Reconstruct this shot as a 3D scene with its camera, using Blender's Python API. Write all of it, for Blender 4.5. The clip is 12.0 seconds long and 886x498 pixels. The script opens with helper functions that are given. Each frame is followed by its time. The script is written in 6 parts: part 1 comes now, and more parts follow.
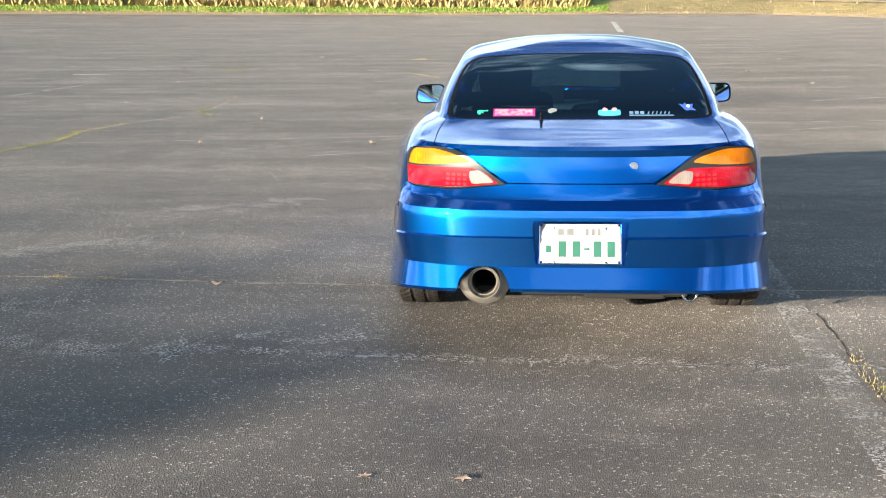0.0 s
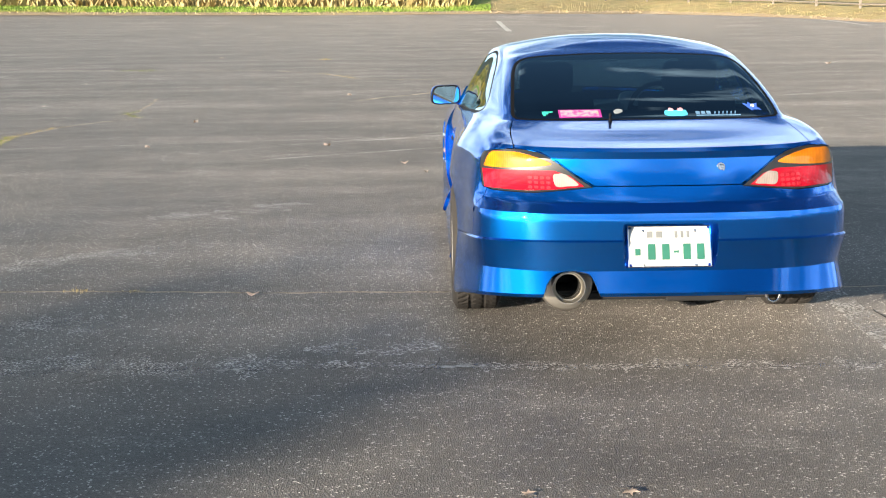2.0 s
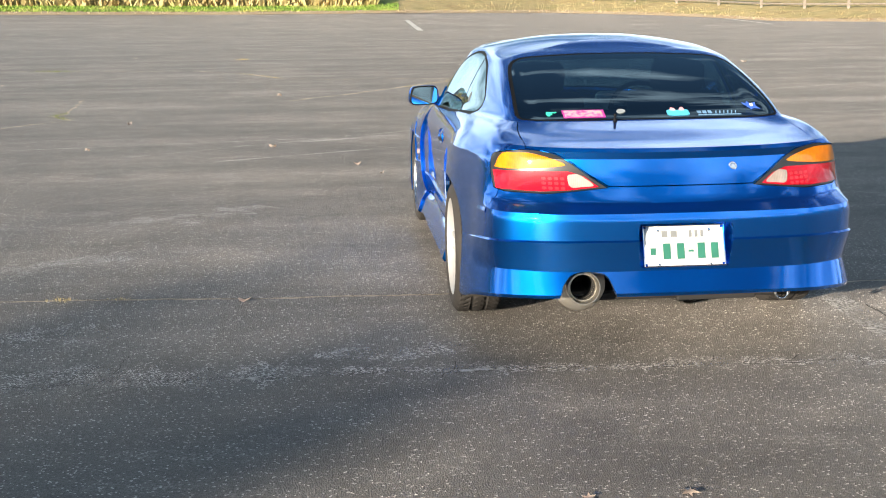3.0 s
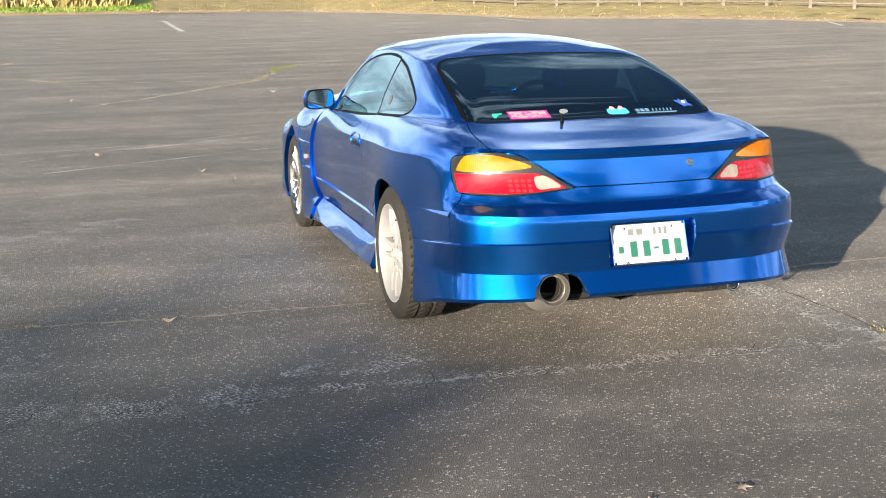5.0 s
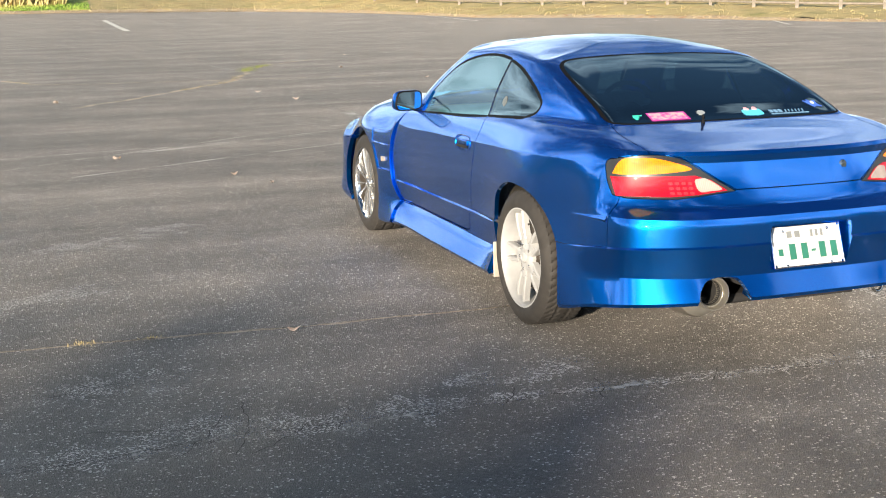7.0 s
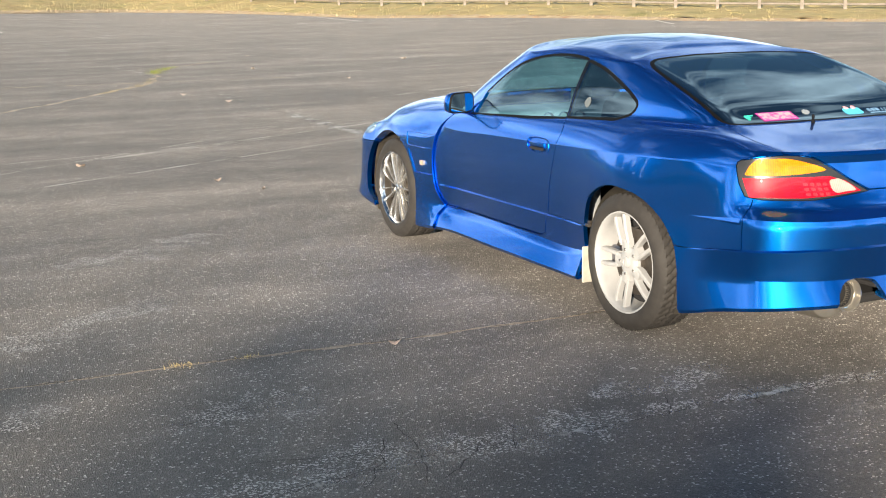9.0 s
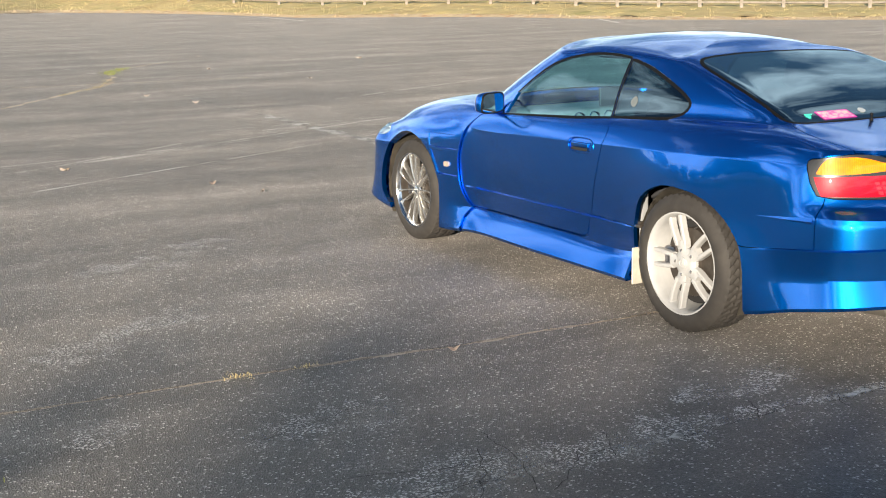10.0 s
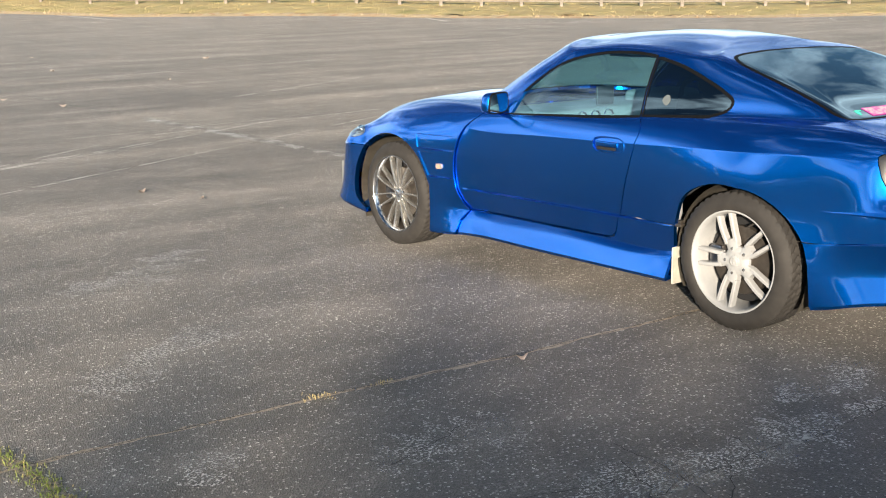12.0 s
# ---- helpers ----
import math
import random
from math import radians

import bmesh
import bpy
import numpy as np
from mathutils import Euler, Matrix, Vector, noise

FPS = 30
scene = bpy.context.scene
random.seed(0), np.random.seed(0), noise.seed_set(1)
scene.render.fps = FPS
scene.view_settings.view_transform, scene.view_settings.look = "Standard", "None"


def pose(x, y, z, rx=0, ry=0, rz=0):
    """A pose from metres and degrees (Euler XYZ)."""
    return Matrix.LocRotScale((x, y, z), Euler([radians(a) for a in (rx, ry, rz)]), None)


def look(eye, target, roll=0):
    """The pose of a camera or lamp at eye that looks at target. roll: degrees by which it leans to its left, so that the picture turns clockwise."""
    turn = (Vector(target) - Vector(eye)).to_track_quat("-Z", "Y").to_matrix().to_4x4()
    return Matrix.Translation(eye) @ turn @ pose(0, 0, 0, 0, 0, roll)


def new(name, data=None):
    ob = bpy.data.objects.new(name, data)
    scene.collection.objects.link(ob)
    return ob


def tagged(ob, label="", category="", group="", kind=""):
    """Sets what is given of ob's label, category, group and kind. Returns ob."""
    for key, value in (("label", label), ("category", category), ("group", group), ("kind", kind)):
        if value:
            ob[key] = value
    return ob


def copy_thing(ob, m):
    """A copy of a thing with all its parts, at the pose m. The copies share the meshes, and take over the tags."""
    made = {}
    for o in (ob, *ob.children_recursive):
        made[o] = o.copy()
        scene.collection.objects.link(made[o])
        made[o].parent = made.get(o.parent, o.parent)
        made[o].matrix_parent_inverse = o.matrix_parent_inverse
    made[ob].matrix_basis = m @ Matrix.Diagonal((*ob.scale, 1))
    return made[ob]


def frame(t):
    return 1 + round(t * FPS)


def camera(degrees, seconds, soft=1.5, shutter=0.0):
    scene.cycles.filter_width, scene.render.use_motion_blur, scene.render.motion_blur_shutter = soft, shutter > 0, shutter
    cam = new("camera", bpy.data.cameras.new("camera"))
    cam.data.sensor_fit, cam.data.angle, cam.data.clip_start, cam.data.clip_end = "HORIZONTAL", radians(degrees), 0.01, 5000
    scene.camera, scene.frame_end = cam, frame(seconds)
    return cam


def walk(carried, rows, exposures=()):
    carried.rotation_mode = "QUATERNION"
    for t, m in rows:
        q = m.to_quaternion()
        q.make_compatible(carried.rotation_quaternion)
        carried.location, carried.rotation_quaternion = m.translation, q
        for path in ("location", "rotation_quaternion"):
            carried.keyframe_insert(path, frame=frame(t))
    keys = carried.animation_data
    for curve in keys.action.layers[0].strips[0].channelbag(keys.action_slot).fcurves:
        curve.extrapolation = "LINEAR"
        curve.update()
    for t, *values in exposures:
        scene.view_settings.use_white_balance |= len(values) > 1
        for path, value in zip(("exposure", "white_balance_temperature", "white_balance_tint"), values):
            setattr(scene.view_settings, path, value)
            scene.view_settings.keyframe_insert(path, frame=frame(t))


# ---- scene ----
EXPOSURE = 1.27
cam = camera(39.4, 12.0, 1.1)
PATH = [
    (0, (-0.11, -5.923, 1.412), (-0.287, -3.969, 1.026), -0.6),
    (0.5, (-0.321, -5.91, 1.417), (-0.452, -3.953, 1.029), -0.7),
    (1, (-0.53, -5.865, 1.419), (-0.644, -3.906, 1.031), -0.7),
    (1.5, (-0.747, -5.84, 1.421), (-0.797, -3.879, 1.032), -0.7),
    (2, (-0.963, -5.811, 1.421), (-0.941, -3.849, 1.032), -0.7),
    (2.5, (-1.184, -5.778, 1.426), (-1.088, -3.819, 1.035), -0.7),
    (3, (-1.402, -5.738, 1.431), (-1.228, -3.785, 1.039), -0.7),
    (5, (-2.213, -5.455, 1.451), (-1.656, -3.576, 1.052), -1.0),
    (5.5, (-2.414, -5.366, 1.458), (-1.783, -3.511, 1.057), -1.0),
    (6, (-2.616, -5.276, 1.462), (-1.972, -3.426, 1.06), -1.0),
    (6.5, (-2.823, -5.179, 1.466), (-2.183, -3.328, 1.064), -1.0),
    (8.5, (-3.697, -4.645, 1.476), (-2.879, -2.865, 1.072), -0.9),
    (9, (-3.911, -4.482, 1.478), (-3.056, -2.72, 1.073), -1.0),
    (9.5, (-4.123, -4.316, 1.482), (-3.212, -2.582, 1.076), -1.0),
    (10, (-4.322, -4.139, 1.483), (-3.375, -2.425, 1.075), -1.1),
    (10.5, (-4.527, -3.949, 1.485), (-3.553, -2.25, 1.077), -1.1),
    (11, (-4.739, -3.767, 1.492), (-3.719, -2.096, 1.082), -1.1),
    (11.5, (-4.929, -3.583, 1.492), (-3.813, -1.975, 1.079), -1.0),
    (12, (-5.091, -3.398, 1.494), (-3.89, -1.853, 1.079), -1.0),
]
walk(cam, [(t, look(eye, target, roll)) for t, eye, target, roll in PATH], [(0.0, EXPOSURE + 0.20), (3.0, EXPOSURE + 0.14), (5.5, EXPOSURE + 0.02), (8.5, EXPOSURE + 0.06), (12.0, EXPOSURE)])

# ---- light: low autumn sun from behind and to the left, broken cloud ----
SUN_AZ = math.atan2(0.68, 0.73)          # the way the light travels, from +y towards +x
SUN_EL = radians(9.8)
sun_way = Vector((math.sin(SUN_AZ) * math.cos(SUN_EL), math.cos(SUN_AZ) * math.cos(SUN_EL), -math.sin(SUN_EL)))
sun_data = bpy.data.lights.new("sun", "SUN")
sun_data.energy, sun_data.angle, sun_data.color = 5.6, radians(0.55), (1.0, 0.86, 0.68)
sun = new("sun", sun_data)
sun.matrix_world = look((0, 0, 30), Vector((0, 0, 30)) + sun_way)

world = bpy.data.worlds.new("sky")
world.use_nodes = True
scene.world = world
wn, wl = world.node_tree.nodes, world.node_tree.links
wn.clear()
sky = wn.new("ShaderNodeTexSky")
sky.sky_type, sky.sun_disc = "NISHITA", False
sky.sun_elevation, sky.sun_rotation = SUN_EL, SUN_AZ + math.pi
sky.air_density, sky.dust_density, sky.ozone_density = 1.1, 0.35, 0.6
coord = wn.new("ShaderNodeTexCoord")
flat = wn.new("ShaderNodeMapping")
flat.inputs["Scale"].default_value = (1.0, 1.6, 2.4)
flat.inputs["Rotation"].default_value = (0, 0, radians(35))
cloud = wn.new("ShaderNodeTexNoise")
cloud.inputs["Scale"].default_value, cloud.inputs["Detail"].default_value = 3.0, 10
cloud.inputs["Roughness"].default_value, cloud.inputs["Distortion"].default_value = 0.58, 0.5
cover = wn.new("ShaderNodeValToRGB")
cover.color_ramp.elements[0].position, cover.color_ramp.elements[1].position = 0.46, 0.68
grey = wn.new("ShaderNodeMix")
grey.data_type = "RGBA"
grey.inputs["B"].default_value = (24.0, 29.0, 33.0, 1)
tint = wn.new("ShaderNodeMix")
tint.data_type, tint.blend_type = "RGBA", "MULTIPLY"
tint.inputs["Factor"].default_value, tint.inputs["B"].default_value = 1.0, (0.80, 1.10, 1.50, 1)
back = wn.new("ShaderNodeBackground")
back.inputs["Strength"].default_value = 0.0245
out = wn.new("ShaderNodeOutputWorld")
wl.new(coord.outputs["Generated"], flat.inputs["Vector"])
wl.new(flat.outputs["Vector"], cloud.inputs["Vector"])
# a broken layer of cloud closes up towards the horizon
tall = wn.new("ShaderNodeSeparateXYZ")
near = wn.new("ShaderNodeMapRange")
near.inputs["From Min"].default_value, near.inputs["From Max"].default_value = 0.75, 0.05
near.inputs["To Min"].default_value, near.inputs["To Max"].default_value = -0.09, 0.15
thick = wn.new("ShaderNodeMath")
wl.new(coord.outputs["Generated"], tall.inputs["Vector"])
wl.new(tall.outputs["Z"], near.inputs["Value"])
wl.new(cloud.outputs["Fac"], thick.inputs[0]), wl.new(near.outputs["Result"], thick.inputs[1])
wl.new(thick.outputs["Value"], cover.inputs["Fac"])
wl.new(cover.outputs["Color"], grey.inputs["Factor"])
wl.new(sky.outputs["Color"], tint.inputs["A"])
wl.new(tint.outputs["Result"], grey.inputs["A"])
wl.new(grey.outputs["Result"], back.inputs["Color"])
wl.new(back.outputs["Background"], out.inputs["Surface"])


# ---- materials ----
class Mat:
    """A node material with a Principled shader, and a few short cuts to grow it."""

    def __init__(self, name, colour=(0.5, 0.5, 0.5), rough=0.5, metal=0.0, **extra):
        self.m = bpy.data.materials.new(name)
        self.m.use_nodes = True
        self.t = self.m.node_tree
        self.p = self.t.nodes["Principled BSDF"]
        self.set("Base Color", (*colour, 1)), self.set("Roughness", rough), self.set("Metallic", metal)
        for key, value in extra.items():
            self.set(key.replace("_", " "), value)

    def set(self, key, value):
        self.p.inputs[key].default_value = value

    def node(self, kind, **inputs):
        n = self.t.nodes.new(kind)
        for key, value in inputs.items():
            n.inputs[key.replace("_", " ")].default_value = value
        return n

    def link(self, a, b):
        self.t.links.new(a, b)

    def where(self, scale=(1, 1, 1), turn=0.0):
        c, mp = self.node("ShaderNodeTexCoord"), self.node("ShaderNodeMapping")
        mp.inputs["Scale"].default_value, mp.inputs["Rotation"].default_value = scale, (0, 0, turn)
        self.link(c.outputs["Object"], mp.inputs["Vector"])
        return mp.outputs["Vector"]

    def noise(self, scale, detail=4, rough=0.55, where=None):
        n = self.node("ShaderNodeTexNoise", Scale=scale, Detail=detail, Roughness=rough)
        self.link(where or self.where(), n.inputs["Vector"])
        return n.outputs["Fac"]

    def ramp(self, fac, *stops):
        r = self.node("ShaderNodeValToRGB")
        e = r.color_ramp.elements
        while len(e) < len(stops):
            e.new(0.5)
        for el, (pos, col) in zip(e, stops):
            el.position, el.color = pos, (*(col if isinstance(col, tuple) else (col,) * 3), 1)
        self.link(fac, r.inputs["Fac"])
        return r.outputs["Color"]

    def mix(self, fac, a, b, blend="MIX"):
        n = self.node("ShaderNodeMix")
        n.data_type, n.blend_type = "RGBA", blend
        for key, v in (("Factor", fac), ("A", a), ("B", b)):
            if isinstance(v, (int, float)):
                n.inputs[key].default_value = v if key == "Factor" else (v, v, v, 1)
            elif isinstance(v, tuple):
                n.inputs[key].default_value = (*v, 1)
            else:
                self.link(v, n.inputs[key])
        return n.outputs["Result"]

    def colour(self, sock):
        self.link(sock, self.p.inputs["Base Color"])
        return self

    def rough(self, sock):
        self.link(sock, self.p.inputs["Roughness"])
        return self

    def bump(self, sock, strength=0.3, distance=0.01):
        b = self.node("ShaderNodeBump", Strength=strength, Distance=distance)
        self.link(sock, b.inputs["Height"])
        self.link(b.outputs["Normal"], self.p.inputs["Normal"])
        return self

    def fade(self, sock):
        self.link(sock, self.p.inputs["Alpha"])
        return self


def speckled(name, colours, scale, rough=0.8, fine=None, relief=0.3, depth=0.004):
    m = Mat(name, rough=rough)
    f = m.noise(scale, 6)
    m.colour(m.ramp(f, *[(0.3 + 0.4 * i / (len(colours) - 1), c) for i, c in enumerate(colours)]))
    m.bump(m.noise(fine or scale * 6, 4), relief, depth)
    return m.m


def asphalt_material():
    m = Mat("asphalt", rough=0.62)
    m.set("Specular IOR Level", 0.5), m.set("Diffuse Roughness", 1.0)
    stones = m.node("ShaderNodeTexVoronoi", Scale=155.0)
    m.link(m.where(), stones.inputs["Vector"])
    pick = m.node("ShaderNodeSeparateColor")
    m.link(stones.outputs["Color"], pick.inputs["Color"])
    tone = m.ramp(pick.outputs["Red"], (0.0, (0.090, 0.083, 0.076)), (0.60, (0.130, 0.119, 0.108)), (0.945, (0.178, 0.163, 0.148)), (0.972, (0.58, 0.55, 0.51)))
    broad = m.ramp(m.noise(0.55, 5, 0.6), (0.34, 0.80), (0.52, 1.0), (0.70, 1.22))
    worn = m.ramp(m.noise(2.3, 6, 0.65, m.where((1, 1.5, 1))), (0.36, 0.86), (0.52, 1.0), (0.68, 1.16))
    streak = m.ramp(m.noise(0.45, 4, 0.55, m.where((0.25, 2.6, 1), radians(-12))), (0.36, 0.74), (0.52, 1.0), (0.66, 1.30))
    c = m.mix(1.0, tone, broad, "MULTIPLY")
    c = m.mix(1.0, c, worn, "MULTIPLY")
    c = m.mix(1.0, c, streak, "MULTIPLY")
    # pale scuffs where the binder has worn off the stone
    scuff = m.ramp(m.noise(1.3, 7, 0.72, m.where((1, 2.2, 1), radians(20))), (0.55, 0.0), (0.68, 1.0))
    grain = m.ramp(m.noise(70, 3, 0.7), (0.50, 0.0), (0.60, 0.55))
    c = m.mix(m.mix(1.0, scuff, grain, "MULTIPLY"), c, (0.42, 0.40, 0.375))
    m.colour(c)
    h = m.mix(0.5, stones.outputs["Distance"], m.noise(28, 5, 0.6))
    m.bump(h, 0.9, 0.010)
    return m.m


def paint_material():
    """Deep blue metal flake under a clear coat: most flakes lie flat, some are tilted and spread the light."""
    m = Mat("blue_metallic_paint", (0.0005, 0.15, 0.70), 0.16, 1.0)
    tilted = m.node("ShaderNodeBsdfPrincipled", Roughness=0.40, Metallic=1.0)
    c = m.ramp(m.noise(1400, 2, 0.5), (0.30, (0.0002, 0.138, 0.65)), (0.70, (0.0005, 0.262, 0.94)))
    m.colour(c), m.link(c, tilted.inputs["Base Color"])
    for p in (m.p, tilted):
        p.inputs["Coat Weight"].default_value, p.inputs["Coat Roughness"].default_value, p.inputs["Coat IOR"].default_value = 1.0, 0.008, 1.55
    both = m.node("ShaderNodeMixShader", Fac=0.33)
    m.link(m.p.outputs["BSDF"], both.inputs[1]), m.link(tilted.outputs["BSDF"], both.inputs[2])
    m.link(both.outputs["Shader"], m.t.nodes["Material Output"].inputs["Surface"])
    return m.m


def tinted_pane(name, tint, shine=0.07):
    """A thin window pane: a mirror-like gloss, stronger at a slant, over a see-through tint."""
    mat = bpy.data.materials.new(name)
    mat.use_nodes = True
    n, l = mat.node_tree.nodes, mat.node_tree.links
    n.clear()
    see, gloss, mixed = n.new("ShaderNodeBsdfTransparent"), n.new("ShaderNodeBsdfGlossy"), n.new("ShaderNodeMixShader")
    slant, power, scale, o = n.new("ShaderNodeLayerWeight"), n.new("ShaderNodeMath"), n.new("ShaderNodeMath"), n.new("ShaderNodeOutputMaterial")
    see.inputs["Color"].default_value, gloss.inputs["Roughness"].default_value = (*tint, 1), 0.0
    gloss.inputs["Color"].default_value = (0.80, 0.96, 1.0, 1)
    slant.inputs["Blend"].default_value = 0.5
    power.operation, scale.operation = "POWER", "MULTIPLY_ADD"
    power.inputs[1].default_value, scale.inputs[1].default_value, scale.inputs[2].default_value = 4.0, 1 - shine, shine
    l.new(slant.outputs["Facing"], power.inputs[0]), l.new(power.outputs[0], scale.inputs[0])
    l.new(scale.outputs[0], mixed.inputs["Fac"]), l.new(see.outputs["BSDF"], mixed.inputs[1])
    l.new(gloss.outputs["BSDF"], mixed.inputs[2]), l.new(mixed.outputs["Shader"], o.inputs["Surface"])
    return mat


def lens_material(name, colour, rough=0.4):
    """Coloured plastic with fine upright ribs inside, smooth and glossy outside."""
    m = Mat(name, colour, rough)
    m.set("Specular IOR Level", 0.15), m.set("Coat Weight", 0.8), m.set("Coat Roughness", 0.02)
    m.set("Subsurface Weight", 0.15)
    w = m.node("ShaderNodeTexWave", Scale=42.0, Distortion=0.3)
    m.link(m.where(), w.inputs["Vector"])
    ribs = m.ramp(w.outputs["Fac"], (0.2, 0.86), (0.8, 1.0))
    dark = tuple(c * 0.72 for c in colour)
    m.colour(m.mix(1.0, m.ramp(m.noise(16, 3), (0.35, dark), (0.65, colour)), ribs, "MULTIPLY"))
    return m.m


def flecks(name, tone, fine, low, high, broad, blow, bhigh):
    """Small worn specks, thick in some places and gone in others."""
    m = Mat(name, tone, 0.75)
    a = m.ramp(m.noise(fine, 3, 0.6), (low, 0.0), (high, 1.0))
    b = m.ramp(m.noise(broad, 4, 0.6), (blow, 0.0), (bhigh, 1.0))
    m.fade(m.mix(1.0, a, b, "MULTIPLY"))
    return m.m


def worn_paint(name, tone, low, high, scale=30):
    m = Mat(name, tone, 0.75)
    m.colour(m.ramp(m.noise(5, 4), (0.3, tuple(c * 0.8 for c in tone)), (0.7, tone)))
    m.fade(m.ramp(m.mix(0.5, m.noise(scale, 5, 0.7), m.noise(3, 3)), (low, 0.0), (high, 1.0)))
    return m.m


ASPHALT, PAINT = asphalt_material(), paint_material()


def plain(name, colour, rough, metal=0.0, vary=0.12, scale=14, relief=0.05):
    m = Mat(name, colour, rough, metal)
    m.colour(m.ramp(m.noise(scale, 4), (0.3, tuple(c * (1 - vary) for c in colour)), (0.7, tuple(min(1, c * (1 + vary)) for c in colour))))
    if relief:
        m.bump(m.noise(scale * 12, 3), relief, 0.002)
    return m.m


RUBBER_TRIM = plain("black_rubber_trim", (0.0045, 0.0045, 0.005), 0.62)
RUBBER_TRIM.node_tree.nodes["Principled BSDF"].inputs["Specular IOR Level"].default_value = 0.12
DARK = plain("dark_underbody", (0.010, 0.010, 0.011), 0.8)
TYRE = plain("tyre_rubber", (0.022, 0.0195, 0.0175), 0.80, 0, 0.25, 20, 0.2)
WHITE_RIM = plain("white_wheel_paint", (0.30, 0.303, 0.305), 0.35, 0, 0.06, 20, 0.03)
CHROME = plain("chrome", (0.72, 0.72, 0.73), 0.12, 1.0, 0.05, 30, 0.02)
MACHINED = plain("machined_silver", (0.60, 0.59, 0.57), 0.22, 0.9, 0.06, 30, 0.02)
GUNMETAL = plain("dark_polished_metal", (0.22, 0.22, 0.24), 0.28, 1.0, 0.1, 30, 0.03)
STEEL = plain("brake_steel", (0.055, 0.047, 0.040), 0.5, 0.5, 0.25, 30, 0.1)
# soot in the exhaust bore, and painted shade in the door handle's slot
SOOT_AND_SHADE = plain("soot_and_shade_black", (0.006, 0.006, 0.006), 0.9)
TITAN = plain("brushed_titanium", (0.56, 0.53, 0.47), 0.30, 0.90, 0.12, 12, 0.03)
GLASS_REAR = tinted_pane("smoked_glass", (0.08, 0.13, 0.17), 0.19)
GLASS_SIDE = tinted_pane("green_tinted_glass", (0.55, 0.86, 0.94), 0.15)
GLASS_CLEAR = tinted_pane("clear_lamp_cover", (0.93, 0.95, 0.96), 0.12)
AMBER = lens_material("amber_lens", (0.76, 0.22, 0.003))
RED = lens_material("red_lens", (0.52, 0.003, 0.018))
RED_CELL = lens_material("red_reflector_cell", (0.62, 0.030, 0.045))
CLEAR = lens_material("clear_lens", (0.36, 0.30, 0.27))
HOUSING = plain("grey_lamp_housing", (0.020, 0.021, 0.023), 0.3)
PLATE_WHITE = plain("plate_white", (0.46, 0.46, 0.45), 0.4, 0, 0.03)
PLATE_GREEN = plain("plate_green", (0.02, 0.13, 0.09), 0.5)
PLATE_GREY = plain("plate_grey", (0.16, 0.17, 0.17), 0.5)
MUD_FLAP = plain("pale_mud_flap", (0.36, 0.34, 0.29), 0.7, 0, 0.2)
SEAT = plain("dark_seat_cloth", (0.025, 0.026, 0.03), 0.9, 0, 0.2, 60, 0.2)
DASH = plain("grey_dashboard", (0.20, 0.21, 0.22), 0.7)
MIRROR = plain("mirror_glass", (0.86, 0.88, 0.88), 0.02, 1.0, 0.0, 3, 0)
LINE_WHITE = flecks("worn_white_line", (0.58, 0.56, 0.53), 70, 0.475, 0.545, 3.0, 0.36, 0.60)
LINE_FAINT = worn_paint("faint_white_scrape", (0.50, 0.48, 0.44), 0.50, 0.62, 18)
LINE_WORN = worn_paint("worn_line_rest", (0.50, 0.48, 0.45), 0.46, 0.56, 26)
LINE_FRESH = worn_paint("white_line", (0.70, 0.68, 0.62), 0.34, 0.46)
FLECK = flecks("pale_stone_flecks", (0.58, 0.56, 0.53), 85, 0.52, 0.58, 5, 0.34, 0.56)
SCRAPE = worn_paint("pale_scrape", (0.52, 0.50, 0.46), 0.40, 0.52, 30)
CRACK = plain("crack_shadow", (0.035, 0.033, 0.030), 0.95)
CRACK_SAND = worn_paint("sandy_crack_fill", (0.46, 0.38, 0.29), 0.385, 0.51, 46)
MOSS = speckled("weeds_and_moss", ((0.08, 0.13, 0.02), (0.17, 0.21, 0.04), (0.30, 0.27, 0.09)), 9)
DRY = speckled("dry_straw_grass", ((0.32, 0.24, 0.10), (0.44, 0.35, 0.16), (0.25, 0.23, 0.08)), 0.5, fine=8)
LEAF_BROWN = speckled("dry_leaf", ((0.62, 0.48, 0.38), (0.80, 0.68, 0.58)), 30)
GRASS = speckled("mown_grass", ((0.10, 0.20, 0.02), (0.20, 0.30, 0.04), (0.36, 0.34, 0.10)), 0.35, fine=8)
SHRUB = speckled("autumn_shrub", ((0.20, 0.19, 0.05), (0.42, 0.32, 0.08), (0.10, 0.13, 0.03)), 0.7, fine=10)
FOLIAGE = speckled("tree_foliage", ((0.035, 0.055, 0.015), (0.075, 0.10, 0.03), (0.12, 0.13, 0.04)), 0.6, fine=8)
BARK = speckled("bark", ((0.10, 0.08, 0.06), (0.20, 0.16, 0.12)), 6)
TIMBER = speckled("weathered_timber", ((0.14, 0.12, 0.10), (0.23, 0.20, 0.165)), 5)
HILL = speckled("wooded_hill", ((0.05, 0.065, 0.04), (0.09, 0.10, 0.06)), 0.03)


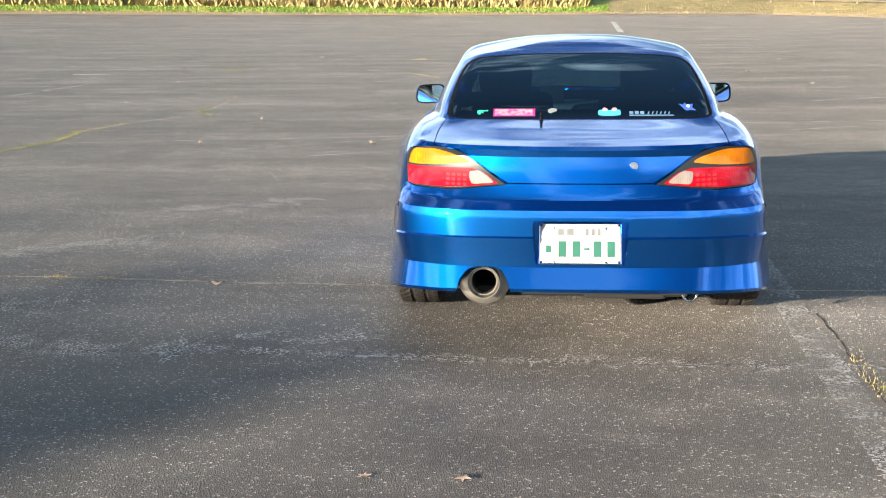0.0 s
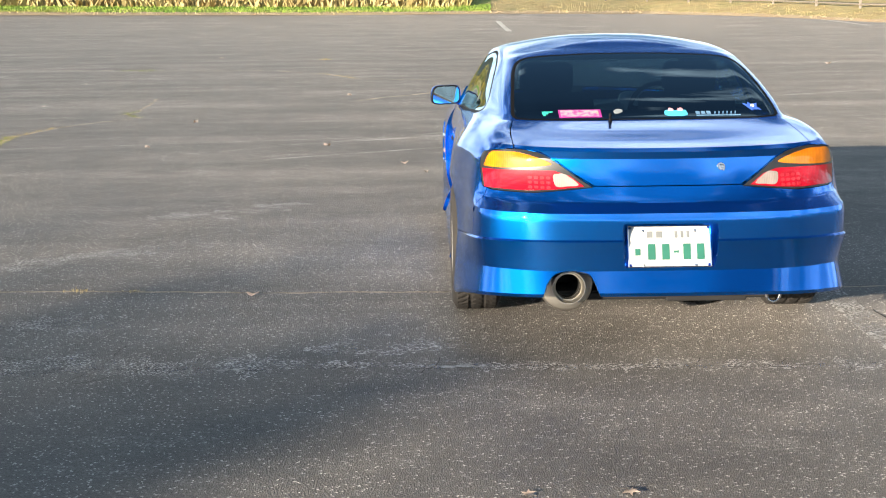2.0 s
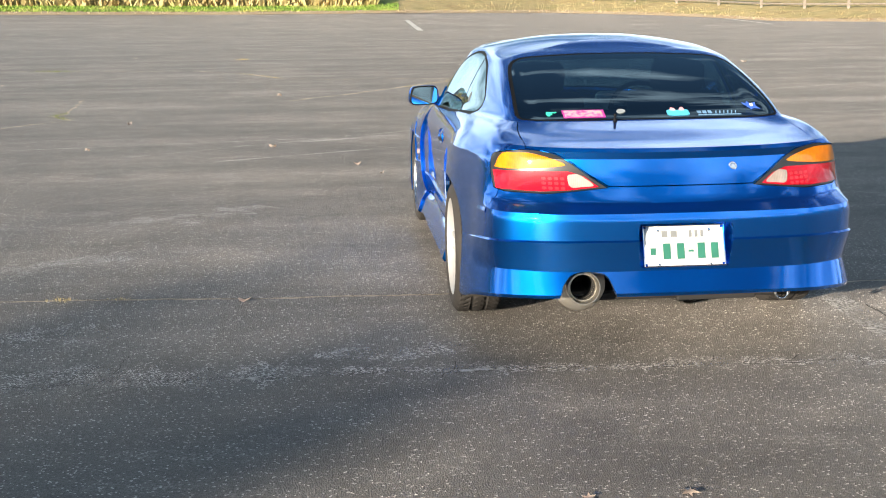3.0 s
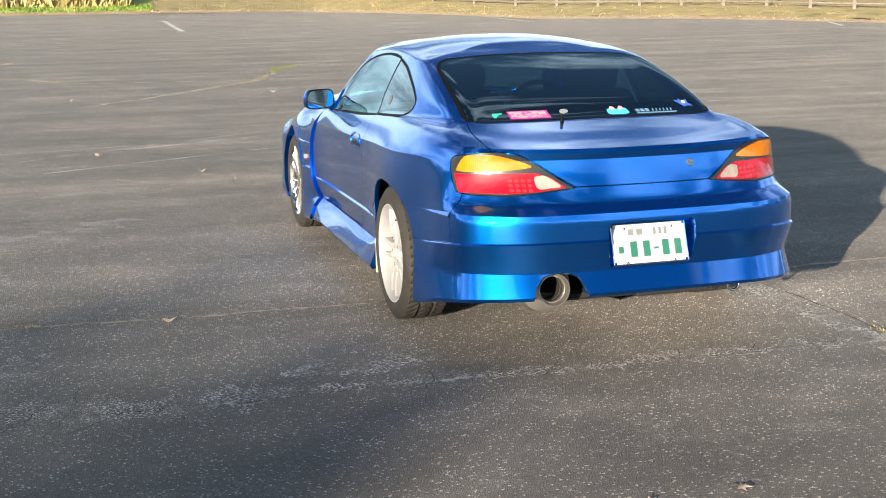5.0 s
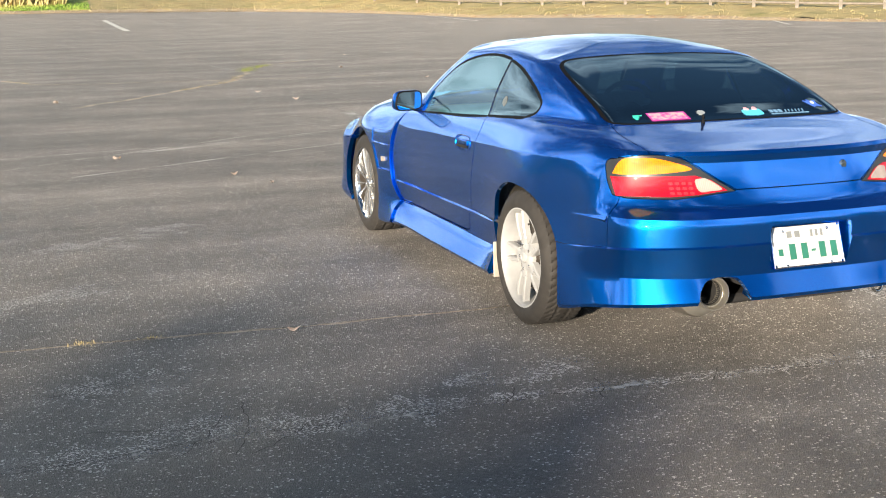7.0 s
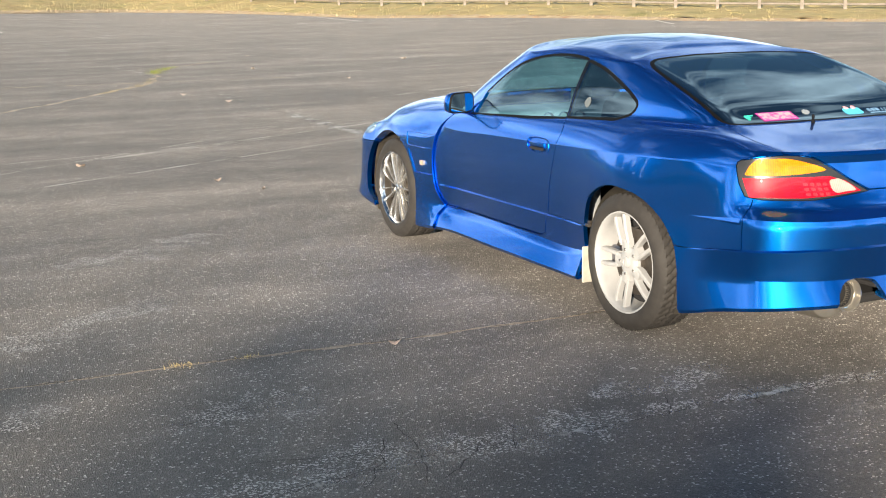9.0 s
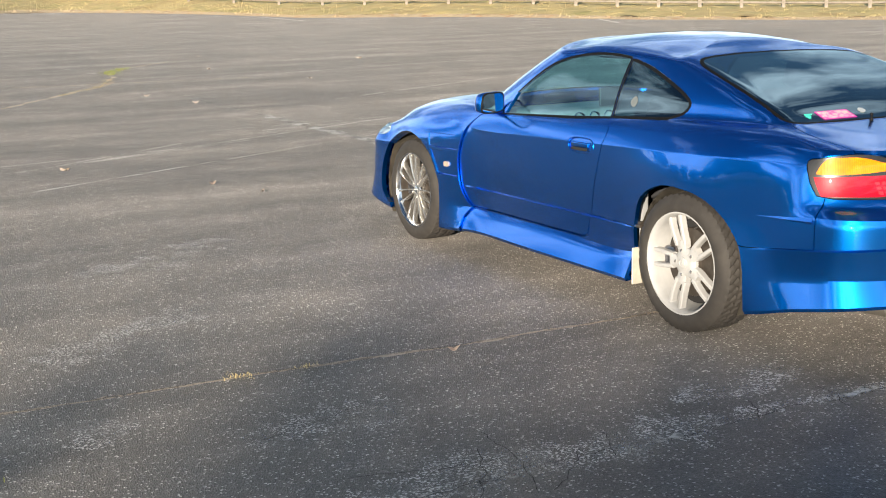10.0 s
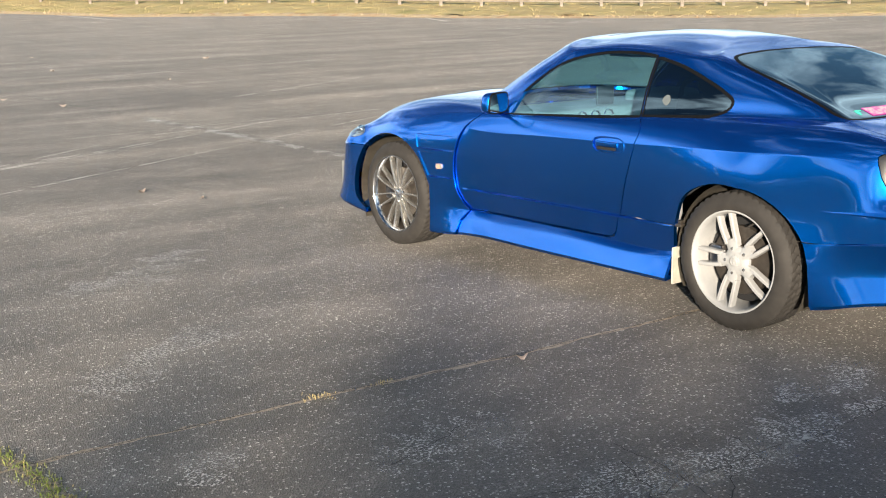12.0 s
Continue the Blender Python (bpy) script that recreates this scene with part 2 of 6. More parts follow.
# ---- helpers for meshes ----
def part(name, bm, material, parent=None, label="", smooth=None):
    mesh = bpy.data.meshes.new(name)
    bm.normal_update()
    if smooth is not None:
        lim = math.cos(radians(smooth))
        for e in bm.edges:
            if len(e.link_faces) == 2:
                e.smooth = e.link_faces[0].normal.dot(e.link_faces[1].normal) > lim
        for f in bm.faces:
            f.smooth = True
    bm.to_mesh(mesh)
    bm.free()
    for mat in material if isinstance(material, (list, tuple)) else [material]:
        mesh.materials.append(mat)
    ob = new(name, mesh)
    if parent:
        ob.parent = parent
    if label:
        tagged(ob, label)
    return ob


def thing(name, label, category, group="", at=(0, 0, 0)):
    ob = tagged(new(name), label, category, group)
    ob.empty_display_size = 0.1
    ob.location = at
    return ob


def box(bm, lo, hi, m=None):
    c = [(lo[i] + hi[i]) / 2 for i in range(3)]
    d = [hi[i] - lo[i] for i in range(3)]
    mat = Matrix.Translation(c) @ Matrix.Diagonal((*d, 1))
    return bmesh.ops.create_cube(bm, size=1, matrix=(m or Matrix()) @ mat)["verts"]


def bevel(bm, w, seg=2):
    bmesh.ops.bevel(bm, geom=bm.edges[:], offset=w, segments=seg, profile=0.6, affect="EDGES", clamp_overlap=True)


def lathe(bm, profile, n, m=None, close=False):
    """Turns a profile of (radius, height) round the local z axis."""
    m = m or Matrix()
    rows = [[bm.verts.new(m @ Vector((r * math.cos(a), r * math.sin(a), h))) for a in (2 * math.pi * k / n for k in range(n))] for r, h in profile]
    for a, b in zip(rows, rows[1:] + (rows[:1] if close else [])):
        for k in range(n):
            bm.faces.new((a[k], a[(k + 1) % n], b[(k + 1) % n], b[k]))
    return rows


def tube(bm, pts, radii, n=8, caps=True):
    pts = [Vector(p) for p in pts]
    radii = radii if isinstance(radii, (list, tuple)) else [radii] * len(pts)
    rows, side = [], None
    for i, p in enumerate(pts):
        d = (pts[min(i + 1, len(pts) - 1)] - pts[max(i - 1, 0)]).normalized()
        side = (side - d * side.dot(d)) if side else d.orthogonal()
        side.normalize()
        up = d.cross(side)
        rows.append([bm.verts.new(p + radii[i] * (math.cos(a) * side + math.sin(a) * up)) for a in (2 * math.pi * k / n for k in range(n))])
    for a, b in zip(rows, rows[1:]):
        for k in range(n):
            bm.faces.new((a[k], a[(k + 1) % n], b[(k + 1) % n], b[k]))
    if caps:
        bm.faces.new(rows[0][::-1]), bm.faces.new(rows[-1])


def curve2(pts, n=6, closed=False):
    """A smooth curve through points of any dimension."""
    P = [np.array(p, float) for p in pts]
    k, res = len(P), []
    for i in range(k if closed else k - 1):
        a, b, c, d = (P[(i + j) % k] if closed else P[min(max(i + j, 0), k - 1)] for j in (-1, 0, 1, 2))
        for s in range(n):
            t = s / n
            res.append(0.5 * (2 * b + (c - a) * t + (2 * a - 5 * b + 4 * c - d) * t * t + (3 * b - a - 3 * c + d) * t ** 3))
    if not closed:
        res.append(P[-1])
    return [tuple(float(v) for v in p) for p in res]


# ---- ground: one asphalt sheet, nearly level round the car, climbing gently to the far verge ----
HUB = (-1.0, -5.0)


# how far off the lot ends, and how high it lies there, by bearing from the hub
EDGE_R = [(-180, 60), (-110, 60), (-70, 88), (-24, 92), (-14, 91), (-4, 90), (3, 90), (10, 98), (15, 84), (20, 70), (28, 62), (32, 57), (35, 55.5), (40, 55.5), (44, 56), (50, 55), (56, 58), (90, 60), (180, 60)]
EDGE_Z = [(-140, 0), (-95, 1.0), (-24, 1.11), (-14, .867), (-4, .675), (3, .64), (10, .43), (15, .34), (20, .167), (25, .185), (30, .167), (35, .07), (40, -.015), (44, -.08), (54, -.10), (90, -.1), (140, 0)]


def edge_r(az):
    return float(np.interp(az, [a for a, _ in EDGE_R], [r for _, r in EDGE_R]))


def ground_z(x, y):
    dx, dy = x - HUB[0], y - HUB[1]
    r = math.hypot(dx, dy)
    if r < 30:
        return -0.024 * math.exp(-(x / 1.7) ** 2 - ((y - 1.1) / 2.4) ** 2)
    az = math.degrees(math.atan2(dx, dy))
    s = min(max((r / edge_r(az) - 0.62) / 0.38, 0.0), 1.5)
    return float(np.interp(az, [a for a, _ in EDGE_Z], [z for _, z in EDGE_Z])) * s ** 1.3


def ground():
    bm = bmesh.new()
    radii = [0.0] + [0.75 * k for k in range(1, 29)] + [22 + 2.4 * k for k in range(0, 46)] + [150, 190, 300, 600, 1200, 2600]
    n, rows = 200, []
    for r in radii[1:]:
        row = []
        for k in range(n):
            a = 2 * math.pi * k / n
            x, y = HUB[0] + r * math.sin(a), HUB[1] + r * math.cos(a)
            row.append(bm.verts.new((x, y, ground_z(x, y))))
        rows.append(row)
    mid = bm.verts.new((HUB[0], HUB[1], ground_z(*HUB)))
    for k in range(n):
        bm.faces.new((mid, rows[0][(k + 1) % n], rows[0][k]))
    for a, b in zip(rows, rows[1:]):
        for k in range(n):
            bm.faces.new((a[k], a[(k + 1) % n], b[(k + 1) % n], b[k]))
    bmesh.ops.recalc_face_normals(bm, faces=bm.faces[:])
    return tagged(part("ground", bm, ASPHALT, smooth=180), "weathered grey asphalt of a wide empty car park", "ground", kind="structure")


GROUND = ground()


def polar(az, r):
    x, y = HUB[0] + r * math.sin(radians(az)), HUB[1] + r * math.cos(radians(az))
    return x, y, ground_z(x, y)


# ---- the car: a skin drawn over rings that run from the tail round the flank to the nose ----
# every ring lists the same seventeen stations on one half: three across the tail, two on the corner, behind and
# over and ahead of the rear wheel, along the door, over the front wheel, and round the nose
RING_BOTTOM = [(0, -1.0, 0.262), (0.3, -0.995, 0.262), (0.568, -0.942, 0.252), (0.744, -0.807, 0.235), (0.811, -0.63, 0.205), (0.850, -0.41, 0.155), (0.885, 0, 0.15), (0.85, 0.37, 0.138), (0.85, 0.75, 0.14), (0.85, 1.25, 0.142), (0.85, 1.8, 0.144), (0.862, 2.12, 0.122), (0.862, 2.525, 0.13), (0.85, 2.8, 0.14), (0.842, 3.1, 0.185), (0.6, 3.31, 0.19), (0, 3.33, 0.18)]
RING_LIP = [(0, -0.965, 0.358), (0.3, -0.96, 0.358), (0.565, -0.91, 0.356), (0.735, -0.785, 0.35), (0.797, -0.61, 0.335), (0.842, -0.4, 0.32), (0.882, 0, 0.32), (0.822, 0.37, 0.245), (0.818, 0.75, 0.245), (0.815, 1.25, 0.245), (0.818, 1.8, 0.245), (0.858, 2.12, 0.25), (0.866, 2.525, 0.26), (0.848, 2.8, 0.26), (0.835, 3.08, 0.3), (0.58, 3.27, 0.3), (0, 3.31, 0.3)]
RING_LEDGE = [(0, -0.97, 0.4), (0.3, -0.965, 0.4), (0.567, -0.915, 0.4), (0.738, -0.79, 0.395), (0.796, -0.61, 0.385), (0.834, -0.4, 0.37), (0.884, 0, 0.37), (0.806, 0.37, 0.268), (0.802, 0.75, 0.27), (0.8, 1.25, 0.272), (0.803, 1.8, 0.274), (0.857, 2.12, 0.29), (0.868, 2.525, 0.3), (0.85, 2.8, 0.3), (0.833, 3.08, 0.34), (0.57, 3.27, 0.34), (0, 3.31, 0.34)]
RING_CREASE = [(0, -0.978, 0.484), (0.3, -0.973, 0.484), (0.572, -0.925, 0.482), (0.746, -0.8, 0.474), (0.795, -0.615, 0.455), (0.824, -0.4, 0.428), (0.886, 0, 0.41), (0.822, 0.37, 0.4), (0.812, 0.75, 0.398), (0.81, 1.25, 0.396), (0.813, 1.8, 0.395), (0.859, 2.12, 0.4), (0.87, 2.525, 0.42), (0.852, 2.8, 0.42), (0.833, 3.07, 0.44), (0.56, 3.27, 0.44), (0, 3.31, 0.44)]
RING_STEP = [(0, -0.982, 0.588), (0.3, -0.977, 0.588), (0.575, -0.93, 0.588), (0.75, -0.805, 0.588), (0.79, -0.62, 0.585), (0.806, -0.4, 0.585), (0.872, 0, 0.57), (0.838, 0.37, 0.57), (0.828, 0.75, 0.57), (0.825, 1.25, 0.57), (0.826, 1.8, 0.57), (0.856, 2.12, 0.57), (0.866, 2.525, 0.6), (0.838, 2.8, 0.55), (0.83, 3.06, 0.545), (0.46, 3.24, 0.545), (0, 3.3, 0.545)]
RING_STEP_IN = [(0, -0.925, 0.628), (0.3, -0.918, 0.628), (0.565, -0.862, 0.628), (0.712, -0.745, 0.628), (0.776, -0.62, 0.63), (0.803, -0.4, 0.64), (0.864, 0, 0.645), (0.838, 0.37, 0.64), (0.828, 0.75, 0.64), (0.826, 1.25, 0.64), (0.826, 1.8, 0.64), (0.85, 2.12, 0.64), (0.855, 2.525, 0.655), (0.82, 2.8, 0.61), (0.815, 3.03, 0.6), (0.455, 3.2, 0.585), (0, 3.27, 0.585)]
RING_LAMP = [(0, -0.905, 0.692), (0.3, -0.886, 0.69), (0.56, -0.805, 0.686), (0.705, -0.7, 0.68), (0.766, -0.6, 0.682), (0.798, -0.4, 0.7), (0.855, 0, 0.71), (0.834, 0.37, 0.71), (0.826, 0.75, 0.71), (0.824, 1.25, 0.71), (0.822, 1.8, 0.705), (0.836, 2.12, 0.7), (0.835, 2.525, 0.7), (0.795, 2.8, 0.67), (0.785, 3.0, 0.65), (0.45, 3.17, 0.61), (0, 3.24, 0.605)]
RING_SHOULDER = [(0, -0.88, 0.826), (0.3, -0.862, 0.827), (0.56, -0.782, 0.829), (0.695, -0.692, 0.828), (0.752, -0.6, 0.795), (0.788, -0.4, 0.788), (0.838, 0, 0.776), (0.822, 0.37, 0.765), (0.822, 0.75, 0.75), (0.82, 1.25, 0.738), (0.818, 1.8, 0.725), (0.806, 2.12, 0.765), (0.79, 2.525, 0.755), (0.745, 2.8, 0.715), (0.67, 2.95, 0.67), (0.42, 3.13, 0.64), (0, 3.2, 0.63)]
RING_CREST = [(0, -0.868, 0.842), (0.3, -0.85, 0.843), (0.55, -0.772, 0.845), (0.675, -0.675, 0.847), (0.712, -0.585, 0.846), (0.754, -0.39, 0.848), (0.787, 0, 0.85), (0.792, 0.37, 0.838), (0.79, 0.75, 0.835), (0.794, 1.25, 0.818), (0.793, 1.75, 0.8), (0.775, 2.12, 0.8), (0.745, 2.525, 0.785), (0.7, 2.8, 0.745), (0.62, 2.92, 0.7), (0.4, 3.08, 0.665), (0, 3.15, 0.655)]
RING_DECK = [(0, -0.78, 0.852), (0.29, -0.765, 0.854), (0.52, -0.7, 0.857), (0.63, -0.62, 0.865), (0.68, -0.52, 0.875), (0.718, -0.33, 0.88), (0.746, 0.02, 0.884), (0.759, 0.37, 0.869), (0.771, 0.75, 0.857), (0.782, 1.25, 0.836), (0.784, 1.7, 0.815), (0.735, 2.08, 0.835), (0.68, 2.45, 0.824), (0.63, 2.75, 0.790), (0.55, 2.85, 0.758), (0.36, 2.98, 0.725), (0, 3.05, 0.715)]
RING_DECK_MID = [(0, -0.58, 0.886), (0.285, -0.57, 0.886), (0.5, -0.53, 0.886), (0.61, -0.47, 0.89), (0.665, -0.4, 0.897), (0.692, -0.2, 0.9), (0.724, 0.1, 0.896), (0.74, 0.37, 0.882), (0.753, 0.75, 0.864), (0.766, 1.25, 0.84), (0.78, 1.66, 0.82), (0.72, 1.95, 0.846), (0.63, 2.22, 0.858), (0.53, 2.42, 0.858), (0.41, 2.52, 0.858), (0.21, 2.58, 0.862), (0, 2.6, 0.864)]
RING_BELT = [(0, -0.395, 0.912), (0.28, -0.39, 0.912), (0.48, -0.382, 0.914), (0.585, -0.37, 0.917), (0.632, -0.29, 0.912), (0.668, -0.06, 0.912), (0.702, 0.19, 0.905), (0.72, 0.38, 0.89), (0.739, 0.7, 0.87), (0.756, 1.15, 0.844), (0.778, 1.6, 0.822), (0.705, 1.85, 0.85), (0.57, 1.95, 0.872), (0.4, 2.0, 0.888), (0.28, 2.02, 0.895), (0.14, 2.03, 0.899), (0, 2.035, 0.9)]
RING_ROOF_EDGE = [(0, 0.435, 1.190), (0.25, 0.43, 1.187), (0.42, 0.412, 1.180), (0.507, 0.375, 1.167), (0.550, 0.392, 1.158), (0.565, 0.47, 1.161), (0.568, 0.58, 1.172), (0.568, 0.7, 1.181), (0.569, 0.85, 1.188), (0.573, 1.04, 1.188), (0.586, 1.2, 1.174), (0.58, 1.31, 1.172), (0.5, 1.385, 1.196), (0.36, 1.42, 1.214), (0.25, 1.435, 1.222), (0.12, 1.445, 1.227), (0, 1.45, 1.228)]


def shifted(ring, out, up, rows, back=0.0):
    """The same ring pushed out (or in) and up on the stations named."""
    res = []
    for k, (x, y, z) in enumerate(ring):
        o = out if k in rows else 0.0
        res.append((x + (o if k > 2 else 0), y - (o if k < 4 else 0) + (o if k > 13 else 0), z + up))
    return res


def skin_rings():
    glass = []
    for t in (0.2, 0.4, 0.6, 0.8):
        b, row = 4 * t * (1 - t), []
        for (x, y, z), (X, Y, Z) in zip(RING_BELT, RING_ROOF_EDGE):
            aft = min(1.0, max(0.0, (0.3 - y) / 0.6))
            row.append((x + (X - x) * t + 0.008 * b * min(1, x / 0.5), y + (Y - y) * t - 0.02 * b * aft, z + (Z - z) * t + 0.012 * b))
        glass.append(row)
    roof = []
    for s in (0.12, 0.4, 0.7, 1.0):
        row = []
        for x, y, z in RING_ROOF_EDGE:
            yc = 0.65 + (y - 0.36) / 1.04 * 0.5
            yy = y + (yc - y) * s
            crown = 1.254 - 0.17 * (yy - 0.97) ** 2
            edge = z + (crown - z) * (1 - (1 - s) ** 2.4)
            b = min(1.0, s / 0.7) ** 2 * (3 - 2 * min(1.0, s / 0.7))
            row.append((x * (1 - s), yy, edge + (crown - 0.07 * (x * (1 - s) / 0.57) ** 2.4 - edge) * b))
        roof.append(row)
    under = [(x * 0.90, y * (0.94 if k < 4 or k > 13 else 1.0), z + 0.015) for k, (x, y, z) in enumerate(RING_BOTTOM)]
    flank, tail = (7, 8, 9, 10), (0, 1, 2, 3, 4)
    lip = []
    for k, (a, b) in enumerate(zip(RING_LAMP, RING_SHOULDER)):
        x, y, z = (p + (q - p) * 0.80 for p, q in zip(a, b))
        lip.append((x, y + (0.011, 0.011, 0.008)[k] if k < 3 else y, z))
    return [under, RING_BOTTOM, shifted(RING_BOTTOM, 0.004, 0.014, range(17)), RING_LIP, RING_LEDGE,
            shifted(RING_CREASE, 0.010, -0.003, flank + tail), shifted(RING_CREASE, 0.001, 0.004, flank + tail), shifted(RING_STEP, 0.0, -0.02, ()), shifted(RING_STEP, -0.010, 0.006, tail),
            RING_STEP_IN, shifted(RING_STEP_IN, -0.004, 0.016, tail), RING_LAMP, lip, RING_SHOULDER, RING_CREST, RING_DECK, RING_DECK_MID,
            RING_BELT, *glass, RING_ROOF_EDGE, *roof]


def hermite(a, b, ta, tb, t):
    t2, t3 = t * t, t * t * t
    return (2 * t3 - 3 * t2 + 1) * a + (t3 - 2 * t2 + t) * ta + (3 * t2 - 2 * t3) * b + (t3 - t2) * tb


def skin_grid(nu=7):
    R = np.array(skin_rings())                         # ring, station, xyz
    K, N, _ = R.shape
    # along each ring: smooth, and square to the middle plane at both ends
    flip = np.array([-1, 1, 1])
    G = np.concatenate([R[:, 1:2] * flip, R, R[:, -2:-1] * flip], 1)
    step = np.linalg.norm(np.diff(G, axis=1), axis=2).mean(0) + 1e-6
    cols = []
    for i in range(N - 1):
        h0, h1, h2 = step[i], step[i + 1], step[i + 2]
        a, b = G[:, i + 1], G[:, i + 2]
        da = ((b - a) / h1 * h0 + (a - G[:, i]) / h0 * h1) / (h0 + h1) * h1
        db = ((G[:, i + 3] - b) / h2 * h1 + (b - a) / h1 * h2) / (h1 + h2) * h1
        for s in range(nu):
            cols.append(hermite(a, b, da, db, s / nu))
    cols.append(G[:, N])
    C = np.array(cols).transpose(1, 0, 2)              # ring, u, xyz
    C[:, 0, 0] = C[:, -1, 0] = 0
    # across the rings: no overshoot, so creases stay tight
    h = np.linalg.norm(np.diff(C, axis=0), axis=2)
    h = np.maximum(h, 0.004)
    d = np.diff(C, axis=0) / h[..., None]
    T = np.zeros_like(C)
    T[0], T[-1] = d[0], d[-1]
    for k in range(1, K - 1):
        p = d[k - 1] * d[k]
        w1, w2 = (2 * h[k] + h[k - 1])[..., None], (h[k] + 2 * h[k - 1])[..., None]
        with np.errstate(divide="ignore", invalid="ignore"):
            harm = (w1 + w2) / (w1 / d[k - 1] + w2 / d[k])
        T[k] = np.where(p > 0, harm, 0)
    rows, at = [], []
    for k in range(K - 1):
        n = int(min(10, max(2, h[k].mean() / 0.016)))
        at.append(len(rows))
        for s in range(n):
            rows.append(hermite(C[k], C[k + 1], T[k] * h[k][..., None], T[k + 1] * h[k][..., None], s / n))
    at.append(len(rows))
    rows.append(C[-1])
    return faired(np.array(rows), at, nu)


# which rings keep an edge, and between which stations: (ring, first, last, how much of the bend stays free)
EDGES = [(0, -1, 17, 1.0), (1, -1, 17, 1.0), (2, -1, 17, 1.0), (3, -1, 4.6, 0.995), (3, 6.4, 11, 1.0), (4, 6.4, 11, 1.0), (5, -1, 5.6, 1.0), (5, 6.6, 10.6, 1.0), (6, -1, 5.6, 1.0), (6, 6.6, 10.6, 1.0),
         (7, 12.6, 17, 0.99), (7, -1, 3.6, 0.96), (8, -1, 4.2, 0.995), (9, -1, 4.2, 0.99), (10, -1, 4.2, 0.99), (8, 12.6, 17, 0.99), (13, -1, 3.8, 0.998), (14, -1, 3.8, 0.998), (13, 4.6, 10.9, 0.985),
         (14, 10.6, 17, 0.8), (17, -1, 4.3, 1.0), (17, 7.2, 17, 0.995), (12, -1, 2.6, 0.998)]
# the shortest wave, in metres, that the skin may keep along its rings, station by station
WAVE_ALONG = [.40, .40, .17, .10, .17, .50, .70, .80, .80, .70, .50, .55, .60, .40, .12, .10, .30]
WAVE_UP = 0.26


def faired(P, at, nu):
    """Draws the skin fair: takes out waves that are too short to be meant, and leaves the edges named above."""
    nv, nc, _ = P.shape
    along = np.arange(nc) / nu
    gap_u = np.maximum(np.linalg.norm(np.diff(P, axis=1), axis=2), 0.004)
    gap_v = np.maximum(np.linalg.norm(np.diff(P, axis=0), axis=2), 0.003)
    wide = np.zeros((nv, nc))
    wide[:, :-1] += gap_u / 2
    wide[:, 1:] += gap_u / 2
    high = np.zeros((nv, nc))
    high[:-1] += gap_v / 2
    high[1:] += gap_v / 2
    area = wide * high
    stiff_u = np.tile((np.interp(along, range(17), WAVE_ALONG) / (2 * math.pi)) ** 4, (nv, 1))
    stiff_v = np.full((nv, nc), (WAVE_UP / (2 * math.pi)) ** 4)
    for ring, lo, hi, free in EDGES:
        k = np.clip((along - lo) / 0.6 + 0.5, 0, 1) * np.clip((hi - along) / 0.6 + 0.5, 0, 1)
        stiff_v[at[ring]] *= 1 - free * k
    stiff_v[at[17] + 1:] *= 0.15
    stiff_u[at[22]:] *= np.clip(wide[at[22]:] / 0.05, 0, 1) ** 4
    hold = np.ones((nv, nc))
    hold[at[25]:] = 30
    hold[:at[1]] = 30
    B = 2 * nc
    nb = (nv + 1) // 2
    ids = np.arange(nv * nc).reshape(nv, nc)

    def solve(even, rhs):
        main, upper = np.zeros((nb, B, B)), np.zeros((nb, B, B))
        I, J, W = [], [], []

        def spread(idx, co, w):
            for p in range(len(idx)):
                for q in range(len(idx)):
                    I.append(idx[p].ravel()), J.append(idx[q].ravel()), W.append((w * co[p] * co[q]).ravel())

        a, b = gap_u[:, :-1], gap_u[:, 1:]
        spread([ids[:, :-2], ids[:, 1:-1], ids[:, 2:]], [2 / (a * (a + b)), -2 / (a * b), 2 / (b * (a + b))], (stiff_u * area)[:, 1:-1])
        if even:
            for p, q in ((0, 1), (nc - 1, nc - 2)):
                g = gap_u[:, min(p, q)]
                spread([ids[:, p], ids[:, q]], [-2 / g ** 2, 2 / g ** 2], (stiff_u * area)[:, p])
        a, b = gap_v[:-1], gap_v[1:]
        spread([ids[:-2], ids[1:-1], ids[2:]], [2 / (a * (a + b)), -2 / (a * b), 2 / (b * (a + b))], (stiff_v * area)[1:-1])
        firm = (hold * area).copy()
        if not even:
            firm[:, 0] = firm[:, -1] = 1e3
        I.append(ids.ravel()), J.append(ids.ravel()), W.append(firm.ravel())
        I, J, W = np.concatenate(I), np.concatenate(J), np.concatenate(W)
        bi, bj = I // B, J // B
        same, next_ = bi == bj, bj == bi + 1
        np.add.at(main, (bi[same], I[same] % B, J[same] % B), W[same])
        np.add.at(upper, (bi[next_], I[next_] % B, J[next_] % B), W[next_])
        left = nb * B - nv * nc
        for k in range(left):
            main[-1, B - 1 - k, B - 1 - k] = 1.0
        R = np.concatenate([(firm[..., None] * rhs).reshape(nv * nc, -1), np.zeros((left, rhs.shape[-1]))]).reshape(nb, B, -1)
        F = []
        for k in range(1, nb):
            F.append(np.linalg.solve(main[k - 1], np.concatenate([upper[k - 1], R[k - 1]], 1)))
            main[k] -= upper[k - 1].T @ F[-1][:, :B]
            R[k] -= upper[k - 1].T @ F[-1][:, B:]
        X = [None] * nb
        X[-1] = np.linalg.solve(main[-1], R[-1])
        for k in range(nb - 2, -1, -1):
            X[k] = F[k][:, B:] - F[k][:, :B] @ X[k + 1]
        return np.concatenate(X)[:nv * nc].reshape(nv, nc, -1)

    Q = np.concatenate([solve(False, P[..., :1]), solve(True, P[..., 1:])], 2)
